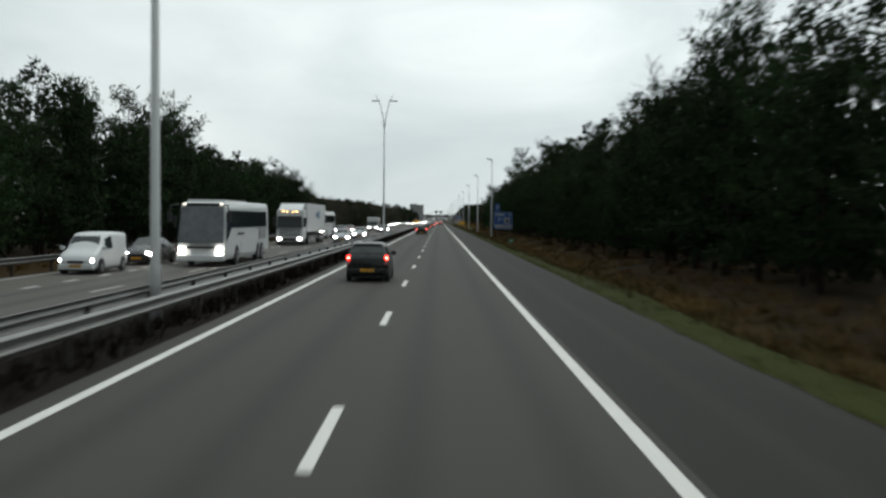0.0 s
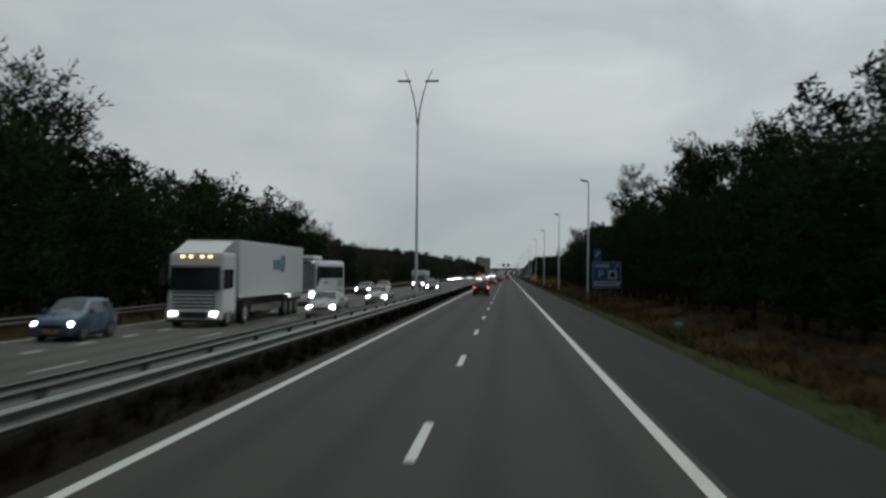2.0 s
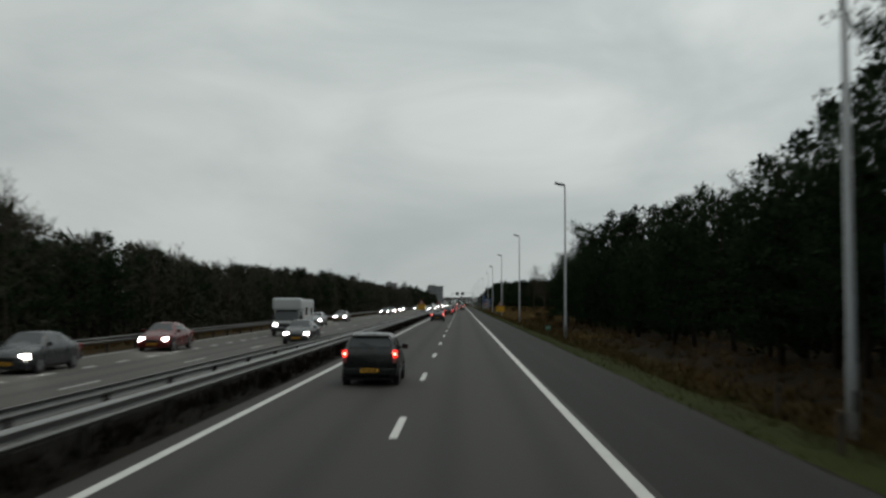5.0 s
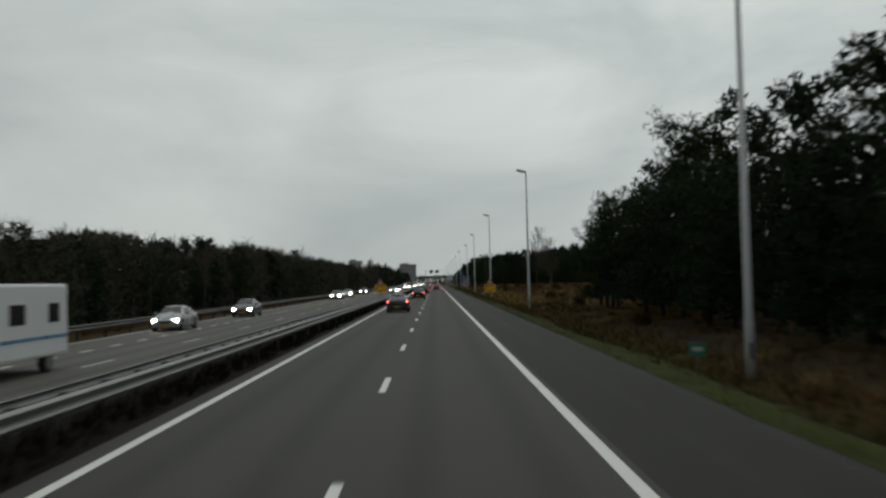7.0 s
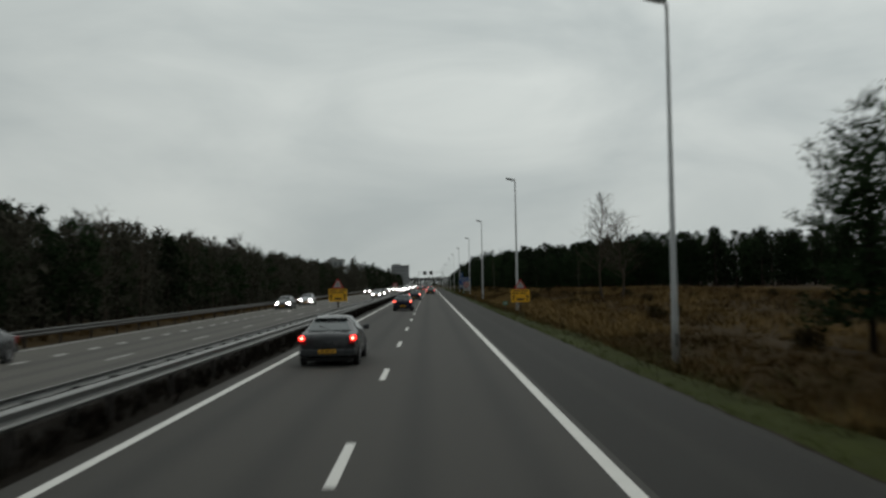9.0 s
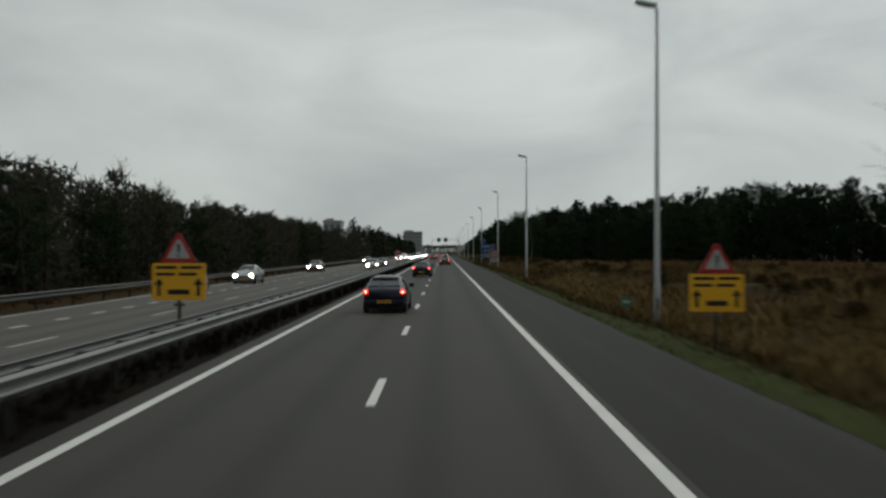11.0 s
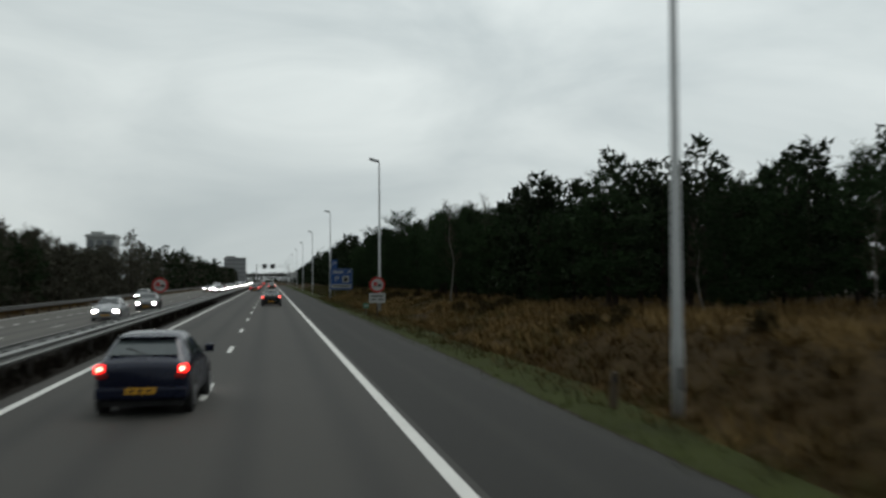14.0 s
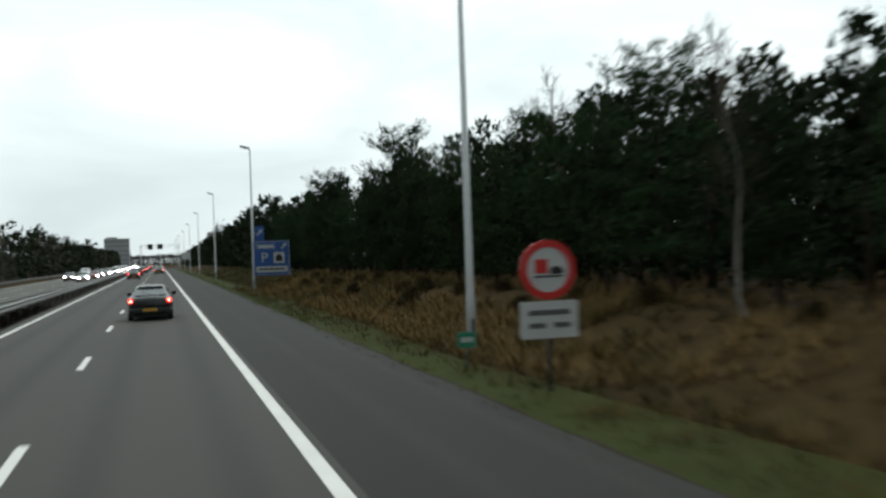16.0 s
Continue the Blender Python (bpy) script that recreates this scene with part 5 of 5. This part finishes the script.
        part("spoiler", boxed(-r0[5] * 0.9, r0[5] * 0.9, r0[0] - 0.12, r0[0] + 0.05, r0[4] - 0.005, r0[4] + 0.03, bevel=0.012), PAINT[colour], body)
    part("rear_bumper", boxed(-half * 0.96, half * 0.96, -0.07, 0.10, 0.30 * lift, 0.52 * lift, bevel=0.05), PAINT[colour], body)
    part("front_bumper", boxed(-half * 0.9, half * 0.9, length - 0.12, length + 0.05, 0.22 * lift, 0.46 * lift, bevel=0.05), PAINT[colour], body)
    part("grille", boxed(-0.34, 0.34, length - 0.06, length + 0.055, 0.50 * lift, 0.60 * lift, bevel=0.01), MAT["plastic"], body)
    for y0, y1 in ((-0.082, -0.068), (length + 0.048, length + 0.062)):
        pl = part("number_plate", boxed(-0.26, 0.26, y0, y1, (0.40 if y0 < 0 else 0.32) * lift, (0.51 if y0 < 0 else 0.43) * lift), MAT["plate_yellow"], body, "yellow plate with dark bars")
        for k in range(3):
            part("text_bar", boxed(-0.20 + 0.15 * k, -0.10 + 0.15 * k, y0 - 0.004 if y0 < 0 else y1 - 0.002, y0 + 0.002 if y0 < 0 else y1 + 0.004, (0.43 if y0 < 0 else 0.35) * lift, (0.48 if y0 < 0 else 0.40) * lift), MAT["black"], pl)
    part("underbody", boxed(-half * 0.85, half * 0.85, 0.15, length - 0.15, 0.16, 0.26), MAT["plastic"], body)
    return ob


def lamps(parent, w, y, z, r=0.12, gap=0.3):
    for s in (-1, 1):
        part("headlamp", boxed(*sorted((s * (w - gap - 0.2), s * (w - gap + 0.12))), y - 0.03, y + 0.03, z - r * 0.85, z + r * 0.85, bevel=0.028), MAT["head_near"], parent)


def coach(label, colour="white", dome=False):
    """A touring coach, 12 m long; its front is at the greater y."""
    ob = thing("coach", label, "bus", "oncoming coaches")
    bm = boxed(-1.27, 1.27, 0, 12, 0.32, 3.45, bevel=0.30)
    for v in bm.verts:
        if v.co.y > 11 and v.co.z > 1.2:
            v.co.y -= (v.co.z - 1.2) * 0.24
        if v.co.z > 1.4:
            v.co.x *= 1 - 0.03 * (v.co.z - 1.4)
        if v.co.y > 11 and v.co.z > 3.0:
            v.co.z -= 0.10
    body = part("body", bm, PAINT[colour], ob, smooth=False)
    part("windscreen", slab([(-1.16, 12.02, 1.22), (-1.08, 11.56, 3.10), (1.08, 11.56, 3.10), (1.16, 12.02, 1.22)], 0.03), MAT["screen"], body, "windscreen with a grey sky reflection in its colour")
    for s in (-1, 1):
        part("roof_lamp", boxed(*sorted((s * 0.62, s * 1.02)), 11.42, 11.53, 3.20, 3.26, bevel=0.01), MAT["head_small"], body)
    part("destination_display", boxed(-0.85, 0.85, 11.44, 11.56, 3.12, 3.28), MAT["plastic"], body)
    part("bumper", boxed(-1.24, 1.24, 11.9, 12.10, 0.30, 0.62, bevel=0.06), PAINT[colour], body)
    part("grille", boxed(-0.7, 0.7, 11.98, 12.03, 0.95, 1.06), MAT["plastic"], body)
    lamps(body, 1.27, 12.10, 0.72, 0.075, 0.28)
    lamps(body, 1.27, 12.03, 0.96, 0.05, 0.26)
    for s in (-1, 1):
        for k in range(6):
            y0 = 1.0 + 1.62 * k
            part("side_window", slab([(s * 1.262, y0, 2.02), (s * 1.262, y0 + 1.58, 2.02), (s * 1.232, y0 + 1.58, 2.92), (s * 1.232, y0, 2.92)], 0.012 * s), MAT["glass"], body)
        part("driver_window", slab([(s * 1.268, 10.72, 1.95), (s * 1.278, 11.72, 1.35), (s * 1.235, 11.42, 2.90), (s * 1.232, 10.72, 2.92)], 0.012 * s), MAT["glass"], body)
        part("luggage_flap", boxed(*sorted((s * 1.265, s * 1.28)), 3.8, 8.4, 0.55, 1.25, bevel=0.01), PAINT[colour], body)
        part("logo", boxed(*sorted((s * 1.266, s * 1.284)), 1.2, 3.4, 1.30, 1.98), MAT["decal"], body, "mottled grey picture panel")
        part("text_bar", boxed(*sorted((s * 1.266, s * 1.284)), 7.6, 9.2, 1.62, 1.74), MAT["zinc_dirty"], body, "unreadable grey lettering")
        arm = bmesh.new()
        tube(arm, [(s * 1.1, 11.9, 3.2), (s * 1.45, 12.25, 3.15), (s * 1.5, 12.3, 2.75)], [0.03, 0.03, 0.03], 6)
        box(arm, *sorted((s * 1.38, s * 1.62)), 12.24, 12.36, 2.3, 2.8, bevel=0.03)
        part("mirror", arm, MAT["plastic"], body)
        for y in (2.6, 3.75, 9.4):
            bm = bmesh.new()
            disc(bm, s * 1.22, y, 0.52, 0.56, 0.12, "X", 24)
            part("wheel_arch", bm, MAT["plastic"], body)
            wheel(ob, s * 1.16, y, 0.49, 0.28)
    if dome:
        part("roof_unit", boxed(-0.95, 0.95, 8.2, 11.3, 3.40, 3.72, bevel=0.14), PAINT[colour], body)
    part("rear_window", boxed(-0.95, 0.95, -0.02, 0.02, 1.9, 2.9), MAT["glass"], body)
    return ob


def cab(ob, y0, length, height, width=1.25, deflector=True):
    """A lorry cab with its front at y0 + length."""
    y1 = y0 + length
    bm = boxed(-width, width, y0, y1, 0.55, height, bevel=0.16)
    for v in bm.verts:
        if v.co.y > y1 - 0.6 and v.co.z > 1.6:
            v.co.y -= (v.co.z - 1.6) * 0.14
    c = part("cab", bm, PAINT["white"], ob)
    part("windscreen", slab([(-width + 0.08, y1 + 0.0, 1.66), (-width + 0.14, y1 - 0.145, 2.66), (width - 0.14, y1 - 0.145, 2.66), (width - 0.08, y1 + 0.0, 1.66)], 0.03), MAT["glass"], c)
    part("sun_visor", slab([(-width + 0.1, y1 - 0.14, 2.76), (-width + 0.1, y1 + 0.08, 2.66), (width - 0.1, y1 + 0.08, 2.66), (width - 0.1, y1 - 0.14, 2.76)], 0.03), MAT["plastic"], c)
    g = part("grille", boxed(-width + 0.3, width - 0.3, y1 - 0.02, y1 + 0.03, 0.85, 1.55, bevel=0.02), MAT["plastic"], c)
    for k in range(4):
        part("slat", boxed(-width + 0.34, width - 0.34, y1 + 0.025, y1 + 0.05, 0.93 + 0.16 * k, 1.0 + 0.16 * k), PAINT["white"], g)
    part("bumper", boxed(-width, width, y1 - 0.3, y1 + 0.10, 0.35, 0.80, bevel=0.06), PAINT["white"], c)
    part("lower_grille", boxed(-0.62, 0.62, y1 + 0.085, y1 + 0.112, 0.42, 0.70, bevel=0.01), MAT["plastic"], c)
    part("step", boxed(-width + 0.02, width - 0.02, y1 - 0.25, y1 + 0.06, 0.24, 0.36, bevel=0.02), MAT["plastic"], c)
    lamps(c, width, y1 + 0.11, 0.62, 0.11, 0.28)
    for s in (-1, 1):
        part("door_window", slab([(s * (width + 0.012), y0 + 0.55, 1.75), (s * (width + 0.012), y1 - 0.2, 1.70), (s * (width + 0.012), y1 - 0.3, 2.6), (s * (width + 0.012), y0 + 0.55, 2.6)], 0.01), MAT["glass"], c)
        bm = bmesh.new()
        box(bm, *sorted((s * (width + 0.10), s * (width + 0.32))), y1 - 0.05, y1 + 0.08, 1.85, 2.6, bevel=0.03)
        box(bm, *sorted((s * (width - 0.05), s * (width + 0.12))), y1 - 0.02, y1 + 0.03, 2.45, 2.5)
        part("mirror", bm, MAT["plastic"], c)
        part("marker_lamp", boxed(*sorted((s * 0.55, s * 0.70)), y1 - 0.14 * (height - 1.78) - 0.02, y1 - 0.14 * (height - 1.78) + 0.03, height - 0.24, height - 0.15), MAT["marker"], c)
        part("marker_lamp", boxed(*sorted((s * 0.20, s * 0.32)), y1 - 0.14 * (height - 1.78) - 0.02, y1 - 0.14 * (height - 1.78) + 0.03, height - 0.24, height - 0.15), MAT["marker"], c)
    if deflector:
        part("roof_deflector", slab([(-1.1, y1 - 0.25, height - 0.05), (1.1, y1 - 0.25, height - 0.05), (1.1, y0 + 0.2, height + 0.55), (-1.1, y0 + 0.2, height + 0.55)], 0.06), PAINT["white"], c)
    return c


def lorry(label, trailer):
    ob = thing("lorry", label, "truck", "oncoming lorries")
    if trailer:      # tractor and box trailer, 16 m
        cab(ob, 13.7, 2.2, 3.35)
        cargo = part("trailer", boxed(-1.275, 1.275, 0, 13.4, 1.25, 3.98, bevel=0.03), PAINT["white"], ob)
        axles, logo = (1.6, 2.9, 4.2, 12.2, 14.9), (4.6, 7.2)
    else:            # rigid lorry, 9 m
        cab(ob, 7.2, 2.0, 2.95, deflector=False)
        cargo = part("cargo_box", boxed(-1.275, 1.275, 0, 7.0, 1.05, 3.75, bevel=0.03), PAINT["white"], ob)
        axles, logo = (1.6, 2.9, 8.2), (2.6, 5.4)
    for s in (-1, 1):
        if trailer:
            part("logo", boxed(*sorted((s * 1.272, s * 1.284)), logo[0], logo[0] + 1.0, 2.5, 3.4), PAINT["livery"], cargo, "light blue emblem")
            part("text_bar", boxed(*sorted((s * 1.272, s * 1.284)), logo[0] + 1.2, logo[1], 2.6, 3.15), PAINT["livery"], cargo, "unreadable blue lettering")
        else:
            for k in range(2):
                pts = []
                for i in range(9):
                    u = i / 8
                    pts.append((s * 1.284, 6.6 - 5.8 * u, 2.35 - 0.34 * k - 0.95 * math.sin(u * 1.5)))
                bm = bmesh.new()
                for (xa, ya, za), (xb, yb, zb) in zip(pts, pts[1:]):
                    vs = [bm.verts.new((xx, yy, zz)) for xx, yy, zz in ((xa, ya, za), (xb, yb, zb), (xb, yb, zb - 0.24), (xa, ya, za - 0.24))]
                    bm.faces.new(vs)
                part("stripe", bm, PAINT["swoosh" if k else "livery"], cargo, "curved blue stripe")
            part("text_bar", boxed(*sorted((s * 1.272, s * 1.284)), logo[0], logo[1], 2.95, 3.25), MAT["zinc_dirty"], cargo, "unreadable grey lettering")
        part("side_guard", boxed(*sorted((s * 1.15, s * 1.2)), axles[2 if trailer else 1] + 0.8, axles[3 if trailer else 2] - 1.0, 0.5, 0.85), MAT["zinc_dirty"], ob)
        for y in axles:
            wheel(ob, s * 1.08, y, 0.50, 0.30)
    part("chassis", boxed(-0.45, 0.45, 0.3, axles[-1] + 0.4, 0.75, 1.1), MAT["plastic"], ob)
    part("rear_doors", boxed(-1.2, 1.2, -0.03, 0.01, 1.2, 3.6), PAINT["white"], cargo)
    for s in (-1, 1):
        part("tail_lamp", boxed(*sorted((s * 0.8, s * 1.15)), -0.03, 0.03, 0.85, 1.0), MAT["tail_dim"], ob)
    return ob


def camper():
    ob = thing("camper_van", "white alcove motorhome with a thin blue stripe", "motorhome")
    body = part("living_cabin", boxed(-1.12, 1.12, 0, 4.9, 0.5, 2.75, bevel=0.10), PAINT["white"], ob)
    part("alcove", boxed(-1.10, 1.10, 4.7, 5.75, 1.95, 2.85, bevel=0.18), PAINT["white"], body)
    c = part("cab", boxed(-0.98, 0.98, 4.7, 5.5, 0.4, 1.98, bevel=0.08), PAINT["white"], ob)
    part("bonnet", boxed(-0.95, 0.95, 5.4, 6.4, 0.4, 1.12, bevel=0.14), PAINT["white"], c)
    part("windscreen", slab([(-0.86, 5.98, 1.16), (-0.82, 5.52, 1.93), (0.82, 5.52, 1.93), (0.86, 5.98, 1.16)], 0.02), MAT["glass"], c)
    lamps(c, 0.98, 6.40, 0.85, 0.12, 0.24)
    part("grille", boxed(-0.45, 0.45, 6.38, 6.42, 0.7, 0.95), MAT["plastic"], c)
    part("bumper", boxed(-1.0, 1.0, 6.25, 6.5, 0.35, 0.62, bevel=0.05), MAT["plastic"], c)
    for s in (-1, 1):
        part("side_window", boxed(*sorted((s * 1.118, s * 1.135)), 3.1, 4.1, 1.55, 2.15, bevel=0.01), MAT["glass"], body)
        part("side_window", boxed(*sorted((s * 1.118, s * 1.135)), 0.7, 1.5, 1.55, 2.15, bevel=0.01), MAT["glass"], body)
        part("stripe", boxed(*sorted((s * 1.118, s * 1.130)), 0.2, 4.7, 1.05, 1.16), PAINT["livery"], body, "thin blue stripe")
        part("cab_window", slab([(s * 0.995, 4.95, 1.2), (s * 0.995, 5.6, 1.2), (s * 0.995, 5.42, 1.85), (s * 0.995, 4.95, 1.85)], 0.01), MAT["glass"], c)
        part("mirror", boxed(*sorted((s * 1.0, s * 1.22)), 5.6, 5.72, 1.15, 1.5, bevel=0.03), MAT["plastic"], c)
        part("tail_lamp", boxed(*sorted((s * 0.85, s * 1.05)), -0.03, 0.02, 0.8, 1.1), MAT["tail_dim"], body)
        for y in (1.3, 5.65):
            wheel(ob, s * 0.93, y, 0.34, 0.22)
    part("rear_window", boxed(-0.6, 0.6, -0.02, 0.02, 1.6, 2.2), MAT["glass"], body)
    return ob


LANE_A, LANE_B, LANE_C = -8.8, -11.9, -14.5


def oncoming(x, y, drift=0.0):
    """Pose of a vehicle on the opposite carriageway whose front is at y; its length is given by the thing."""
    return pose(x, y, OPP_Z, 0, 0, 180 + drift)


def face(ob, x, y, length):
    ob.matrix_basis = oncoming(x, y + length)
    return ob


# ahead, on this carriageway
hatch = car("hatchback", HATCH, "black", "small black hatchback with red tail lamps in the fast lane", "cars ahead", taillamp_high=True)
hatch.matrix_basis = pose(-1.42, 142.0, 0)
copy_thing(hatch, pose(-1.45, 38.0, 0))
estate = car("estate_car", SALOON, "grey", "dark grey saloon with lit tail lamps in the fast lane", "cars ahead")
estate.matrix_basis = pose(-1.8, 232.0, 0)
navy = car("hatchback", ROUND, "navy", "dark blue hatchback with bright tail lamps between the lanes", "cars ahead")
navy.matrix_basis = pose(-1.15, 285.0, 0, 0, 0, -1.5)
copy_thing(navy, pose(-0.9, 334.0, 0, 0, 0, -2.5))

# oncoming traffic
van = face(car("delivery_van", VAN, "white", "small white delivery van with lit headlamps", "oncoming cars", rear_lit=False), LANE_C, 43.0, 4.1)
grey_car = face(car("saloon", SALOON, "grey", "dark grey saloon with lit headlamps", "oncoming cars", rear_lit=False), LANE_C, 51.0, 4.4)
face(coach("white touring coach with large dark windscreen"), -10.9, 50.0, 12)
face(lorry("white rigid lorry with curved blue stripes", False), LANE_C, 63.0, 9.2)
face(lorry("white articulated lorry with blue emblem on its trailer", True), -12.6, 88.0, 15.9)
face(coach("white touring coach with raised roof unit", dome=True), -14.0, 114.5, 12)
face(camper(), LANE_B, 183.5, 6.4)
silver = face(car("saloon", SALOON, "silver", "silver saloon with lit headlamps", "oncoming cars", rear_lit=False), LANE_A, 97.0, 4.4)
red = face(car("saloon", SALOON, "red", "dark red saloon with lit headlamps", "oncoming cars", rear_lit=False), LANE_C, 101.5, 4.4)
blue = face(car("saloon", HATCH, "blue", "pale blue hatchback with lit headlamps", "oncoming cars", rear_lit=False), LANE_C, 79.0, 3.55)
for src, x, y, length in ((silver, LANE_A, 118.0, 4.4), (red, LANE_C, 162.0, 4.4), (grey_car, LANE_A, 171.0, 4.4), (grey_car, LANE_C, 147.0, 4.4),
                          (silver, LANE_C, 213.0, 4.4), (grey_car, LANE_C, 234.0, 4.4), (grey_car, LANE_C, 303.0, 4.4), (silver, LANE_C, 321.0, 4.4), (grey_car, LANE_C - 0.2, 361.0, 4.4),
                          (silver, LANE_A, 377.0, 4.4), (grey_car, LANE_A, 396.0, 4.4), (grey_car, LANE_C, 436.0, 4.4)):
    copy_thing(src, oncoming(x, y + length))
for k in range(28):
    copy_thing((silver, grey_car, red, grey_car, van)[k % 5], oncoming((LANE_A, LANE_B, LANE_A)[k % 3], 508.0 + 12.0 * k + 3 * math.sin(k * 2.7)))
for k in range(10):
    copy_thing((estate, hatch, estate)[k % 3], pose((-1.75, -1.75, 1.75)[k % 3], 500.0 + 26.0 * k + 4 * math.sin(k * 1.9), 0))
dark = car("saloon", SALOON, "black", "black saloon with lit tail lamps in the slow lane", "cars ahead")
dark.matrix_basis = pose(1.4, 401.0, 0, 0, 0, -1)
